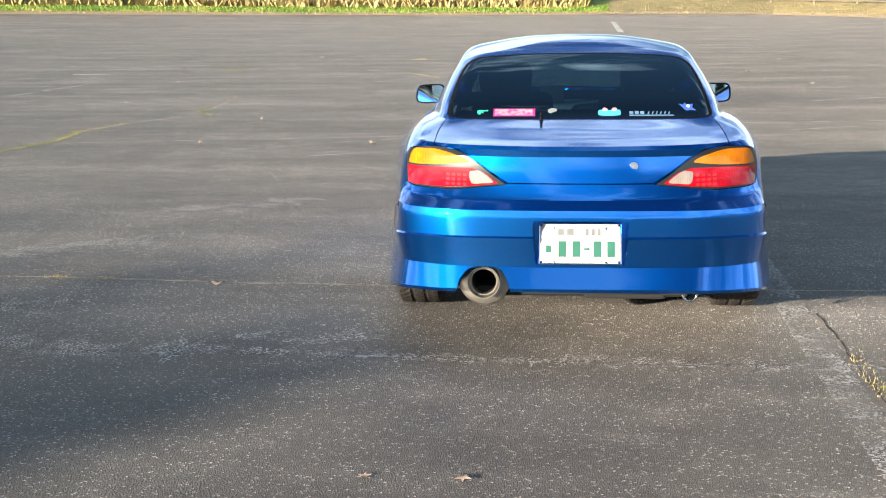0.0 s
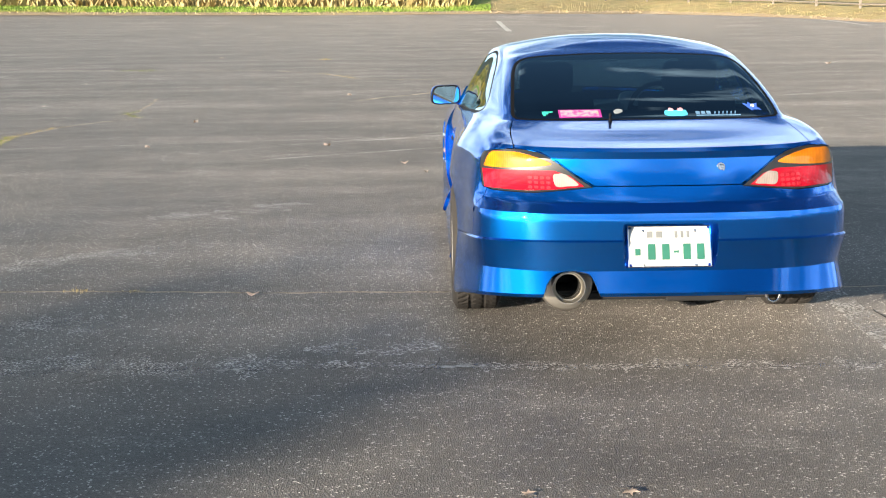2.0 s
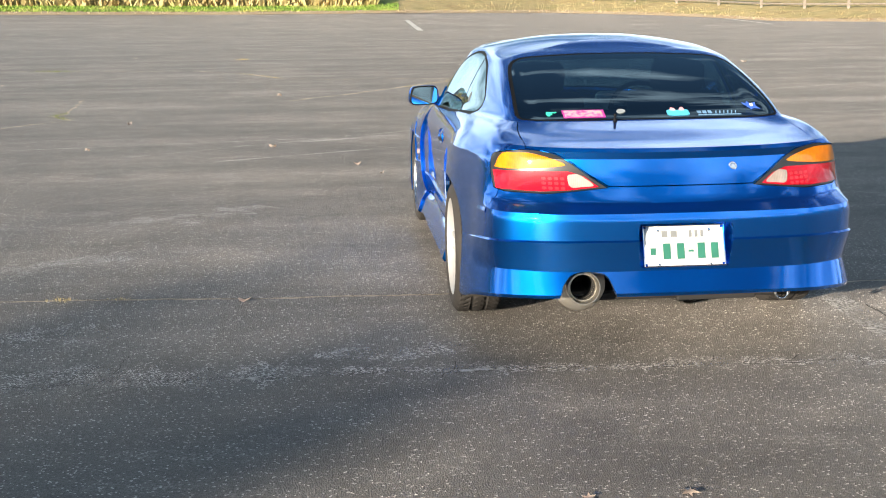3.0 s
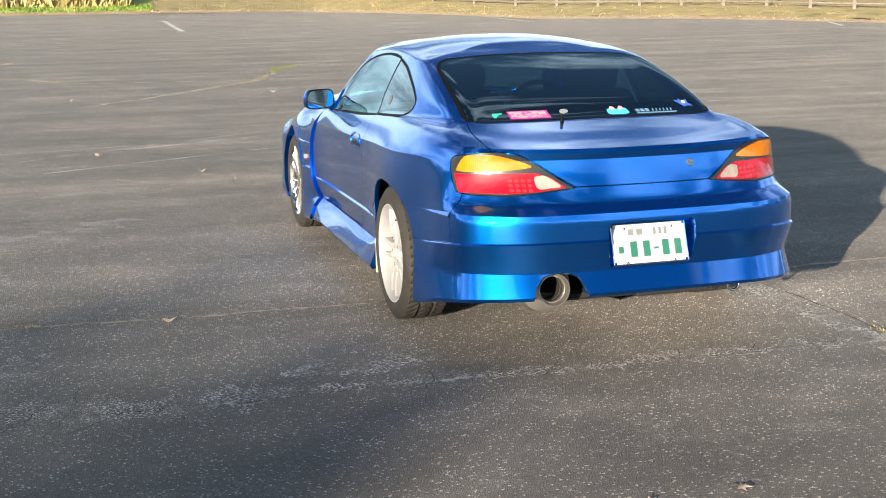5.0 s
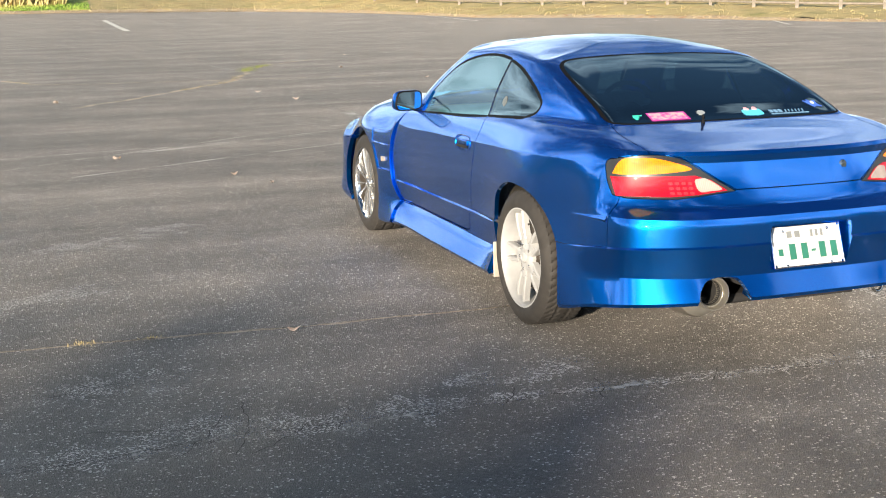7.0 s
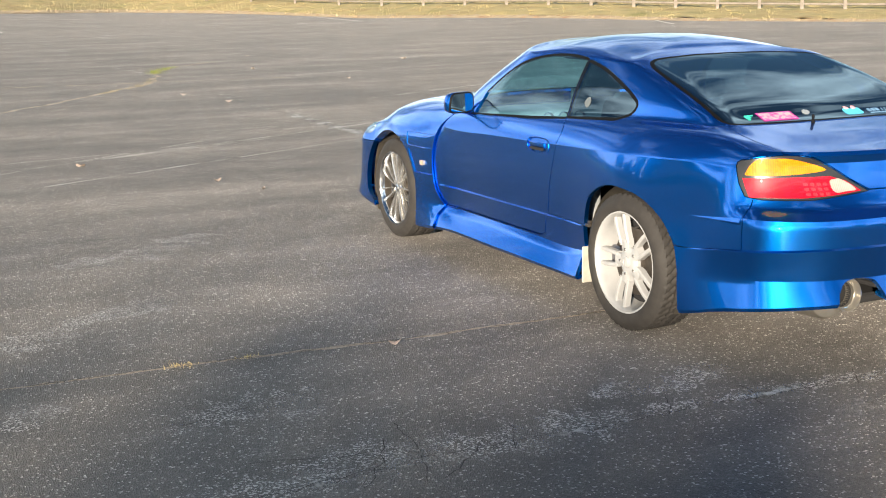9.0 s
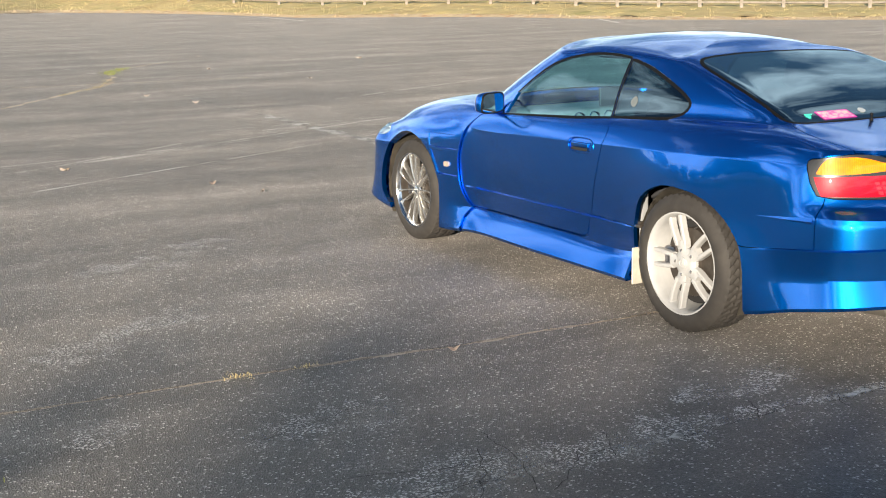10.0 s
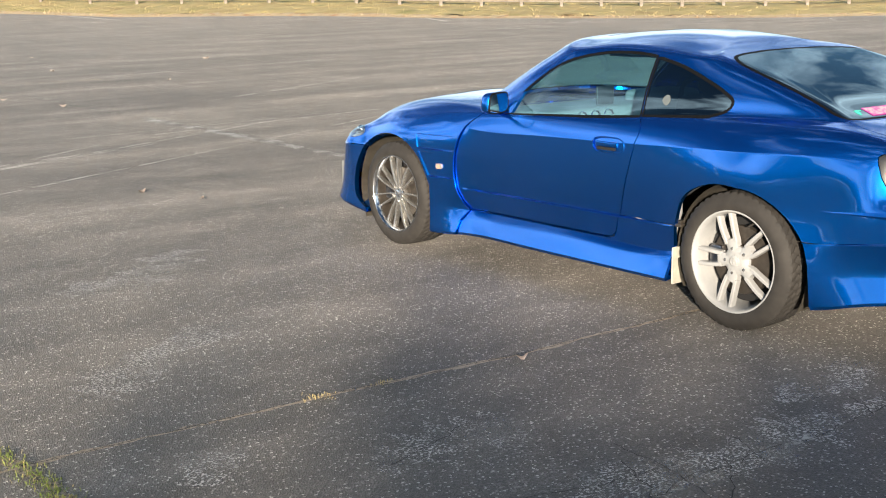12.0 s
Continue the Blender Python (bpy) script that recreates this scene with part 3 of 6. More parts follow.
    Q[:, 0, 0] = Q[:, -1, 0] = 0
    return Q


def inside(p, poly):
    x, y, hit = p[0], p[1], False
    for (x0, y0), (x1, y1) in zip(poly, poly[1:] + poly[:1]):
        if (y0 > y) != (y1 > y) and x < (x1 - x0) * (y - y0) / (y1 - y0) + x0:
            hit = not hit
    return hit


def cut(bm, poly, axis, where, closed=True):
    """Splits the faces along an outline that is seen along the given axis."""
    i, j = [k for k in range(3) if k != axis]
    todo = {f for f in bm.faces if where(f.calc_center_median())}
    ends = poly[1:] + poly[:1] if closed else poly[1:]
    for (a0, a1), (b0, b1) in zip(poly, ends):
        if abs(a0 - b0) + abs(a1 - b1) < 1e-6:
            continue
        lo0, hi0, lo1, hi1 = min(a0, b0) - .001, max(a0, b0) + .001, min(a1, b1) - .001, max(a1, b1) + .001
        near = []
        for f in todo:
            c0, c1 = [v.co[i] for v in f.verts], [v.co[j] for v in f.verts]
            if max(c0) > lo0 and min(c0) < hi0 and max(c1) > lo1 and min(c1) < hi1:
                near.append(f)
        if not near:
            continue
        co, no = Vector((0, 0, 0)), Vector((0, 0, 0))
        co[i], co[j], no[i], no[j] = a0, a1, -(b1 - a1), b0 - a0
        geom = set(near)
        for f in near:
            geom.update(f.edges), geom.update(f.verts)
        res = bmesh.ops.bisect_plane(bm, geom=list(geom), plane_co=co, plane_no=no.normalized(), dist=1e-5)
        todo.difference_update(near)
        todo.update(g for g in res["geom"] if isinstance(g, bmesh.types.BMFace))


def grown(poly, d):
    """The outline moved outwards by d (inwards if negative)."""
    area = sum(a[0] * b[1] - b[0] * a[1] for a, b in zip(poly, poly[1:] + poly[:1]))
    s = 1 if area > 0 else -1
    res = []
    for p, q, r in zip(poly[-1:] + poly[:-1], poly, poly[1:] + poly[:1]):
        e1, e2 = np.subtract(q, p), np.subtract(r, q)
        n = np.array([e1[1], -e1[0]]) / (np.hypot(*e1) + 1e-9) + np.array([e2[1], -e2[0]]) / (np.hypot(*e2) + 1e-9)
        n /= max(np.hypot(*n), 0.3)
        res.append((q[0] + s * d * n[0], q[1] + s * d * n[1]))
    return res


# outlines on the flank, as (along, up)
ARCH_R = [(.385, -.1), (.378, .14)] + curve2([(.345, .41), (.29, .542), (.17, .612), (.04, .628), (-.12, .605), (-.25, .535), (-.345, .434), (-.385, .33)], 4) + [(-.413, .15), (-.42, -.1)]
ARCH_F = [(2.15, -.1), (2.152, .12)] + curve2([(2.16, .390), (2.25, .53), (2.38, .618), (2.54, .650), (2.70, .628), (2.835, .553), (2.910, .43), (2.938, .33)], 4) + curve2([(2.936, .27), (2.92, .235), (2.88, .20), (2.825, .175)], 3) + [(2.815, .14), (2.812, -.1)]
DOOR = curve2([(1.735, .822), (1.80, .80), (1.895, .715), (1.945, .56), (1.940, .42), (1.895, .33), (1.845, .284)], 4) + [(1.3, .284), (.82, .284)] + curve2([(.79, .285), (.745, .31), (.705, .42), (.655, .60), (.615, .745), (.605, .82), (.645, .874)], 4) + [(.98, .856), (1.60, .826)]
WIN_F = curve2([(1.585, .832), (1.497, .938), (1.356, 1.052), (1.229, 1.112), (1.052, 1.148), (.865, 1.158), (.69, 1.146)], 5) + [(.665, .880), (.98, .860)]
WIN_Q = curve2([(.668, 1.138), (.509, 1.103), (.321, 1.040), (.205, .99), (.172, .962), (.195, .930), (.265, .906)], 5) + [(.645, .884)]
SKIRT = [(1.91, -.1), (1.912, .14), (1.895, .22), (1.845, .278), (1.3, .279), (.80, .279), (.75, .295), (.712, .402), (.30, .404), (.30, -.1)]
VENT = [(2.262, .578), (2.165, .437), (1.962, .440), (1.962, .578)]
SCOOP = [(2.288, .674), (2.266, .592), (1.958, .592), (1.958, .680)]
HANDLE = curve2([(.895, .74), (.875, .772), (.79, .776), (.71, .772), (.692, .742), (.71, .708), (.79, .702), (.87, .705)], 4, True)
HEADLAMP = curve2([(2.87, .632), (2.93, .675), (3.0, .685), (3.10, .66), (3.14, .615), (3.05, .595), (2.93, .60)], 4, True)
# outlines seen from behind, as (across, up)
LAMP = [(.301, .6885)] + curve2([(.369, .732), (.437, .781), (.505, .818), (.589, .834), (.685, .826), (.735, .803), (.744, .735), (.736, .672)], 4) + [(.70, .663), (.536, .664)]
TRUNK_BACK = [(-.1, .693), (.297, .693), (.369, .736), (.437, .785), (.505, .822), (.560, .8335), (.612, .837), (.612, 1.0), (-.1, 1.0)]
TRUNK_TOP = [(-.1, -.402), (.40, -.395), (.590, -.38), (.606, -.47), (.613, -.58), (.612, -.70), (.612, -1.2), (-.1, -1.2)]
REAR_WIN = [(-.1, .9165), (.30, .9165), (.50, .919)] + curve2([(.565, .924), (.577, .938), (.568, 1.00), (.553, 1.07), (.538, 1.110), (.515, 1.136), (.47, 1.152), (.38, 1.160)], 4) + [(.2, 1.167), (-.1, 1.171)]
SHIELD = [(-.1, .906), (.3, .896), (.5, .880), (.64, .868), (.56, 1.03), (.49, 1.155), (.42, 1.176), (.3, 1.192), (-.1, 1.203)]
PLATE_WELL = [(-.1, .372), (.178, .372), (.186, .40), (.194, .535), (.186, .552), (-.1, .552)]
HOOD_TOP = [(-.1, 1.9), (.62, 1.93), (.655, 2.1), (.62, 2.5), (.56, 2.8), (.45, 2.95), (.25, 3.06), (-.1, 3.10)]


def car_skin():
    P = skin_grid()
    nv, nu, _ = P.shape
    bm = bmesh.new()
    V = [[bm.verts.new(P[a, b]) for b in range(nu)] for a in range(nv)]
    for a in range(nv - 1):
        for b in range(nu - 1):
            try:
                bm.faces.new((V[a][b], V[a + 1][b], V[a + 1][b + 1], V[a][b + 1]))
            except ValueError:
                pass
    bmesh.ops.remove_doubles(bm, verts=bm.verts[:], dist=1e-5)
    bmesh.ops.dissolve_degenerate(bm, edges=bm.edges[:], dist=1e-6)
    bmesh.ops.recalc_face_normals(bm, faces=bm.faces[:])
    probe = max(bm.faces, key=lambda f: f.calc_center_median().x)
    if probe.normal.x < 0:
        bmesh.ops.reverse_faces(bm, faces=bm.faces[:])
    bm.normal_update()
    return bm


SKIN = car_skin()
from mathutils.bvhtree import BVHTree
SKIN.verts.ensure_lookup_table(), SKIN.faces.ensure_lookup_table()
SKIN_TREE = BVHTree.FromBMesh(SKIN)
SKIN_FACES = [[v.index for v in f.verts] for f in SKIN.faces]
SKIN_CO = [v.co.copy() for v in SKIN.verts]


def corner_normals(f):
    """The normal at each corner of a face, smooth over gentle bends and split at edges."""
    res = []
    for v in f.verts:
        n = sum((g.normal * g.calc_area() for g in v.link_faces if g.normal.dot(f.normal) > 0.90), Vector())
        if abs(v.co.x) < 1e-4:
            n.x = 0
        res.append(n.normalized() if n.length > 1e-12 else f.normal.copy())
    return res


SKIN_CORNERS = [corner_normals(f) for f in SKIN.faces]


def skin_normal(co, face_at=None):
    """The smooth normal of the uncut skin next to a place on either half, on the side of any edge that face_at names."""
    s = -1 if co.x < 0 else 1
    q = Vector((abs(co.x), co.y, co.z))
    c = Vector((abs(face_at.x), face_at.y, face_at.z)) if face_at else q
    idx = SKIN_TREE.find_nearest(c)[2]
    res = Vector()
    for i, n in zip(SKIN_FACES[idx], SKIN_CORNERS[idx]):
        res += n / ((SKIN_CO[i] - q).length + 1e-5) ** 2
    res.normalize()
    return Vector((s * res.x, res.y, res.z))


def on_skin_y(x, z, start=-2.0):
    """Where a ray that runs forwards meets the tail."""
    at, n, _, _ = SKIN_TREE.ray_cast(Vector((abs(x), start, z)), Vector((0, 1, 0)))
    return at.y if at else -0.9


def on_skin_x(y, z):
    """Half the width of the body at a place on the flank."""
    at, n, _, _ = SKIN_TREE.ray_cast(Vector((2.0, y, z)), Vector((-1, 0, 0)))
    return at.x if at else 0.8


def on_skin_z(x, y):
    at, n, _, _ = SKIN_TREE.ray_cast(Vector((abs(x), y, 3.0)), Vector((0, 0, -1)))
    return at.z if at else 0.9


flank = lambda c: c.x > 0.45
low_flank = lambda c: c.x > 0.45 and c.z < 0.90
high_flank = lambda c: c.x > 0.45 and c.z > 0.78 and c.y < 1.75
tail = lambda c: c.y < -0.5 and c.z < 0.88
cut(SKIN, ARCH_R, 0, low_flank)
cut(SKIN, ARCH_F, 0, low_flank)
cut(SKIN, DOOR, 0, low_flank)
cut(SKIN, SKIRT, 0, low_flank)
TRIM_F, TRIM_Q = grown(WIN_F, 0.012), grown(WIN_Q, 0.013)
for outline in (WIN_F, WIN_Q, TRIM_F, TRIM_Q):
    cut(SKIN, outline, 0, high_flank)
VENT_IN, HANDLE_IN, SCOOP_IN = grown(VENT, -0.009), grown(HANDLE, -0.007), grown(SCOOP, -0.007)
for outline in (VENT, VENT_IN, SCOOP, SCOOP_IN, HANDLE, HANDLE_IN):
    cut(SKIN, outline, 0, low_flank)
GAP_LINE = [(-.615, .457), (-.40, .431), (-.28, .430)]
cut(SKIN, HEADLAMP, 0, lambda c: c.x > 0.3 and c.y > 2.7)
cut(SKIN, [(-.697, .75), (-.713, .466)] + GAP_LINE, 0, lambda c: c.x > 0.5 and c.y < -.2, False)
cut(SKIN, [(2.80, .555), (3.2, .555)], 0, lambda c: c.y > 2.7, False)
cut(SKIN, LAMP, 1, lambda c: c.y < -.5 and c.x > 0.2)
cut(SKIN, TRUNK_BACK, 1, lambda c: c.y < -.5 and c.z < 0.86)
cut(SKIN, TRUNK_TOP, 2, lambda c: c.y < -.3 and c.z > 0.80 and c.z < 0.97)
PLATE_IN = grown(PLATE_WELL, -0.006)
for outline in (PLATE_WELL, PLATE_IN):
    cut(SKIN, outline, 1, lambda c: c.y < -.8)


def grown_slant(poly, d):
    """As grown(), for an outline on glass that lies three times as far along as it climbs."""
    return [(x, z / 3) for x, z in grown([(x, z * 3) for x, z in poly], d)]


REAR_TRIM, SHIELD_TRIM = grown_slant(REAR_WIN, 0.014), grown_slant(SHIELD, 0.016)
for outline in (REAR_WIN, REAR_TRIM):
    cut(SKIN, outline, 1, lambda c: c.y < 0.6 and c.z > 0.87)
for outline in (SHIELD, SHIELD_TRIM):
    cut(SKIN, outline, 1, lambda c: c.y > 1.1 and c.z > 0.8)
cut(SKIN, HOOD_TOP, 2, lambda c: c.y > 1.85 and c.z > 0.6 and c.z < 0.92)


def label_of(c):
    yz, xz, xy = (c.y, c.z), (c.x, c.z), (c.x, c.y)
    if c.x > 0.45 and c.z < 0.9 and (inside(yz, ARCH_R) or inside(yz, ARCH_F)):
        return ""
    if c.x > 0.45 and c.z > 0.78 and c.y < 1.75:
        if inside(yz, WIN_F):
            return "door_window"
        if inside(yz, WIN_Q):
            return "quarter_window"
        if inside(yz, TRIM_F) or inside(yz, TRIM_Q):
            return "window_trim"
    if c.z > 0.88 and c.x < 0.62 and c.y < -0.345 + (c.z - 0.912) * 3.06:
        if inside(xz, REAR_WIN):
            return "rear_window"
        if inside(xz, REAR_TRIM):
            return "rear_window_seal"
    if c.y > 1.1 and c.z > 0.8:
        if inside(xz, SHIELD):
            return "windscreen"
        if inside(xz, SHIELD_TRIM):
            return "windscreen_seal"
    if c.y < -.5 and c.x > .2 and inside(xz, LAMP):
        return "lamp_pocket"
    if c.y < -.36 and c.z > .69 and inside(xz, TRUNK_BACK) and inside(xy, TRUNK_TOP):
        return "trunk_lid"
    if (c.y < -.713 + (c.z - .466) * .056 and c.z < .70) or (c.y < -.2 and c.z < np.interp(c.y, (-.713, -.615, -.40, -.28), (.466, .457, .431, .430))):
        return "rear_bumper"
    if c.x > .3 and c.y > 2.7 and inside(yz, HEADLAMP):
        return "headlamp"
    if c.y > 2.6 and c.z < .556:
        return "front_bumper"
    if c.y > 1.85 and c.z > .6 and inside(xy, HOOD_TOP) and c.z < .93:
        return "bonnet"
    if c.x > .45 and c.z < .9:
        if inside(yz, DOOR):
            return "door"
        if inside(yz, SKIRT):
            return "side_skirt"
        if c.y > 1.72:
            return "front_fender"
    if c.y > 2.9:
        return "bonnet"
    return "body_shell"


PANELS = {}
for f in SKIN.faces:
    PANELS.setdefault(label_of(f.calc_center_median()), []).append([v.co.copy() for v in f.verts])


def dent(co, outer, inner, depth):
    return Vector((co.x - depth, co.y, co.z)) if inside((co.y, co.z), grown(inner, 0.0008)) else co


def shape_panel(name, co):
    """Small local forms on single panels: recesses, and the fender that stands proud of the door."""
    if name == "door":
        if inside((co.y, co.z), grown(HANDLE_IN, 0.0008)):
            return Vector((co.x - 0.004, co.y, co.z))
    if name == "front_fender":
        k = max(0.0, min(1.0, (2.30 - co.y) / 0.32)) * max(0.0, min(1.0, (0.83 - co.z) / 0.16))
        k = k * k * (3 - 2 * k)
        co = Vector((co.x + 0.013 * k, co.y, co.z))
        if inside((co.y, co.z), grown(VENT_IN, 0.0008)):
            w = 0.007 + 0.009 * max(0.0, min(1.0, (2.24 - co.y) / 0.28))
            co.x -= w
        elif inside((co.y, co.z), grown(SCOOP_IN, 0.0008)):
            co.x -= 0.004 + 0.010 * max(0.0, min(1.0, (2.28 - co.y) / 0.30))
    if name == "rear_bumper" and co.x < 0.2 and inside((co.x, co.z), grown(PLATE_IN, 0.0008)):
        return Vector((co.x, -0.940 + (co.z - 0.38) * 0.33, co.z))
    return co


def panel(label, name, material, parent, sides, depth=0.016, gap=0.0022, tag="", after=None):
    """Makes a panel of the skin: both halves in one piece (sides 0), or the half on one side (-1 left, 1 right)."""
    bm = bmesh.new()
    for s in ((1, -1) if sides == 0 else (sides,)):
        seen = {}
        for f in PANELS.get(label, ()):
            vs = []
            for co in f:
                key = (round(co.x, 5), round(co.y, 5), round(co.z, 5))
                if key not in seen:
                    q = shape_panel(label, co)
                    seen[key] = bm.verts.new((s * q.x, q.y, q.z))
                if seen[key] not in vs:
                    vs.append(seen[key])
            if len(vs) > 2:
                try:
                    bm.faces.new(vs if s > 0 else vs[::-1])
                except ValueError:
                    pass
    bmesh.ops.remove_doubles(bm, verts=bm.verts[:], dist=4e-5)
    bmesh.ops.dissolve_degenerate(bm, edges=bm.edges[:], dist=2e-5)
    if after:
        after(bm)
    bm.normal_update()
    main = set(bm.faces)
    rim = [e for e in bm.edges if len(e.link_faces) == 1]
    if depth:
        move, norm = {}, {}
        for e in rim:
            f = e.link_faces[0]
            d = (e.verts[1].co - e.verts[0].co)
            if d.length < 1e-7:
                continue
            q = f.normal.cross(d).normalized()
            if q.dot(f.calc_center_median() - e.verts[0].co) < 0:
                q = -q
            for v in e.verts:
                move[v] = move.get(v, Vector()) + q
        for v, q in move.items():
            norm[v] = sum((f.normal for f in v.link_faces), Vector()).normalized()
        low = {}
        for v, q in move.items():
            if q.length > 1e-6:
                v.co = v.co + q.normalized() * gap
            low[v] = bm.verts.new(v.co - norm[v] * depth)
        for e in rim:
            a, b = e.verts
            if a in low and b in low:
                f = e.link_faces[0]
                loop = [l for l in f.loops if l.edge == e][0]
                a, b = loop.vert, loop.link_loop_next.vert
                try:
                    bm.faces.new((b, a, low[a], low[b]))
                except ValueError:
                    pass
    bm.normal_update()
    mesh = bpy.data.meshes.new(name)
    bm.faces.ensure_lookup_table()
    normals = []
    for f in bm.faces:
        f.smooth = True
        middle = f.calc_center_median()
        for v in f.verts:
            if f in main:
                n = skin_normal(v.co, middle)
                normals.append(n if n.dot(f.normal) > 0.80 else f.normal.copy())
            else:
                normals.append(f.normal.copy())
    bm.to_mesh(mesh)
    bm.free()
    mesh.normals_split_custom_set([tuple(n) for n in normals])
    mesh.materials.append(material)
    ob = new(name, mesh)
    ob.parent = parent
    if tag:
        tagged(ob, tag)
    return ob


def exhaust_notch(bm):
    """The cut-out in the left of the bumper's lip for the exhaust."""
    out = [(-.508, .10), (-.505, .262)] + curve2([(-.492, .305), (-.462, .342), (-.42, .356), (-.36, .356), (-.318, .342), (-.296, .30)], 4) + [(-.279, .255), (-.275, .10)]
    cut(bm, out, 1, lambda c: c.x < -.2 and c.x > -.6 and c.y < -.8)
    bmesh.ops.delete(bm, geom=[f for f in bm.faces if f.calc_center_median().y < -.8 and inside((f.calc_center_median().x, f.calc_center_median().z), out)], context="FACES")


car = thing("car", "lowered metallic blue two-door sports coupe with aero body kit", "car")
panel("body_shell", "body_shell", PAINT, car, 0, 0.02)
panel("trunk_lid", "trunk_lid", PAINT, car, 0, 0.02, 0.0028)
panel("rear_bumper", "rear_bumper", PAINT, car, 0, 0.02, 0.0018, after=exhaust_notch)
panel("front_bumper", "front_bumper", PAINT, car, 0, 0.03)
panel("bonnet", "bonnet", PAINT, car, 0, 0.02)
panel("rear_window", "rear_window", GLASS_REAR, car, 0, 0.004, 0, "dark smoked rear window")
panel("rear_window_seal", "rear_window_seal", RUBBER_TRIM, car, 0, 0.004, 0)
panel("windscreen", "windscreen", GLASS_SIDE, car, 0, 0.004, 0, "clear windscreen")
panel("windscreen_seal", "windscreen_seal", RUBBER_TRIM, car, 0, 0.004, 0)
doors = {}
for s in (-1, 1):
    doors[s] = panel("door", "door", PAINT, car, s, 0.03, 0.003)
    panel("door_window", "door_window", GLASS_SIDE, doors[s], s, 0.004, 0, "green-tinted door window")
    panel("quarter_window", "quarter_window", GLASS_REAR, car, s, 0.004, 0, "dark rear quarter window")
    panel("window_trim", "window_trim", RUBBER_TRIM, car, s, 0.006, 0, "black rubber window trim")
    fender = panel("front_fender", "front_fender", PAINT, car, s, 0.045, 0.003)
    panel("side_skirt", "side_skirt", PAINT, car, s, 0.02, 0.002)
    panel("headlamp", "headlamp", GLASS_CLEAR, car, s, 0.004, 0.001, "clear headlamp cover")


# ---- tail lamps ----
LENSES = {
    "amber_lens": (curve2([(.724, .768), (.700, .815), (.655, .821), (.597, .821), (.525, .803), (.466, .780), (.480, .769), (.60, .757), (.715, .754)], 4, True), AMBER, "ribbed amber indicator lens"),
    "red_lens": ([(.734, .744), (.60, .748), (.452, .750), (.392, .731), (.336, .691), (.45, .678), (.561, .671), (.727, .670)], RED, "ribbed red brake lens"),
    "reverse_lens": (curve2([(.456, .730), (.435, .738), (.408, .736), (.356, .697), (.40, .690), (.446, .689)], 4, True), CLEAR, "milky clear reversing lens"),
}


def surface_patch(name, outline, axis, material, parent, s, out=0.003, thick=0.006, label="", cell=0.012, back=False):
    """A patch that follows the body's skin within an outline, standing slightly proud of it, with a rim."""
    bm = bmesh.new()
    lo = [min(p[i] for p in outline) for i in (0, 1)]
    hi = [max(p[i] for p in outline) for i in (0, 1)]
    nx, ny = (max(2, int(math.ceil((hi[i] - lo[i]) / cell))) for i in (0, 1))
    grid = [[bm.verts.new((lo[0] + (hi[0] - lo[0]) * a / nx, lo[1] + (hi[1] - lo[1]) * b / ny, 0)) for b in range(ny + 1)] for a in range(nx + 1)]
    for a in range(nx):
        for b in range(ny):
            bm.faces.new((grid[a][b], grid[a + 1][b], grid[a + 1][b + 1], grid[a][b + 1]))
    cut(bm, outline, 2, lambda c: True)
    bmesh.ops.delete(bm, geom=[f for f in bm.faces if not inside(f.calc_center_median()[:2], outline)], context="FACES")
    for v in bm.verts:
        p, q = v.co.x, v.co.y
        if axis == 1:
            v.co = (p, on_skin_y(p, q), q)
        elif axis == 0:
            v.co = (on_skin_x(p, q), p, q)
        else:
            v.co = (p, q, on_skin_z(p, q))
    bmesh.ops.recalc_face_normals(bm, faces=bm.faces[:])
    f = max(bm.faces, key=lambda g: g.calc_area())
    if f.normal.dot(skin_normal(f.calc_center_median())) < 0:
        bmesh.ops.reverse_faces(bm, faces=bm.faces[:])
    bm.normal_update()
    keep = {v: v.co + skin_normal(v.co) * out for v in bm.verts}
    for v, co in keep.items():
        v.co = co
    rim = [e for e in bm.edges if len(e.link_faces) == 1]
    low = {}
    for e in rim:
        for v in e.verts:
            if v not in low:
                low[v] = bm.verts.new(v.co - skin_normal(v.co) * thick)
    for e in rim:
        loop = [l for l in e.link_faces[0].loops if l.edge == e][0]
        a, b = loop.vert, loop.link_loop_next.vert
        bm.faces.new((b, a, low[a], low[b]))
    if s < 0:
        for v in bm.verts:
            v.co.x = -v.co.x
        bmesh.ops.reverse_faces(bm, faces=bm.faces[:])
    return part(name, bm, material, parent, label, 40)


for s in (-1, 1):
    lamp = panel("lamp_pocket", "tail_light", HOUSING, car, s, 0.05, 0.002, "tail light with amber, red and clear lenses in a grey housing")
    for key, (outline, mat, text) in LENSES.items():
        lens = surface_patch(key, outline, 1, mat, lamp, s, 0.003 if key != "reverse_lens" else 0.0045, 0.004, text)
        if key == "red_lens":
            for row in range(3):
                for col in range(4):
                    x, z = 0.476 + 0.024 * col, 0.6835 + 0.0185 * row
                    cell = curve2([(x - .0085, z), (x - .006, z + .0055), (x + .006, z + .0055), (x + .0085, z), (x + .006, z - .0055), (x - .006, z - .0055)], 2, True)
                    surface_patch("reflector_cell", cell, 1, RED_CELL, lens, s, 0.0036, 0.001, "" if row + col else "pale moulded reflector cell in the red lens", 0.02)


# ---- wheels ----
def wheel_pose(x, y, z, s):
    return Matrix.Translation((x, y, z)) @ Matrix.Rotation(s * math.pi / 2, 4, "Y")


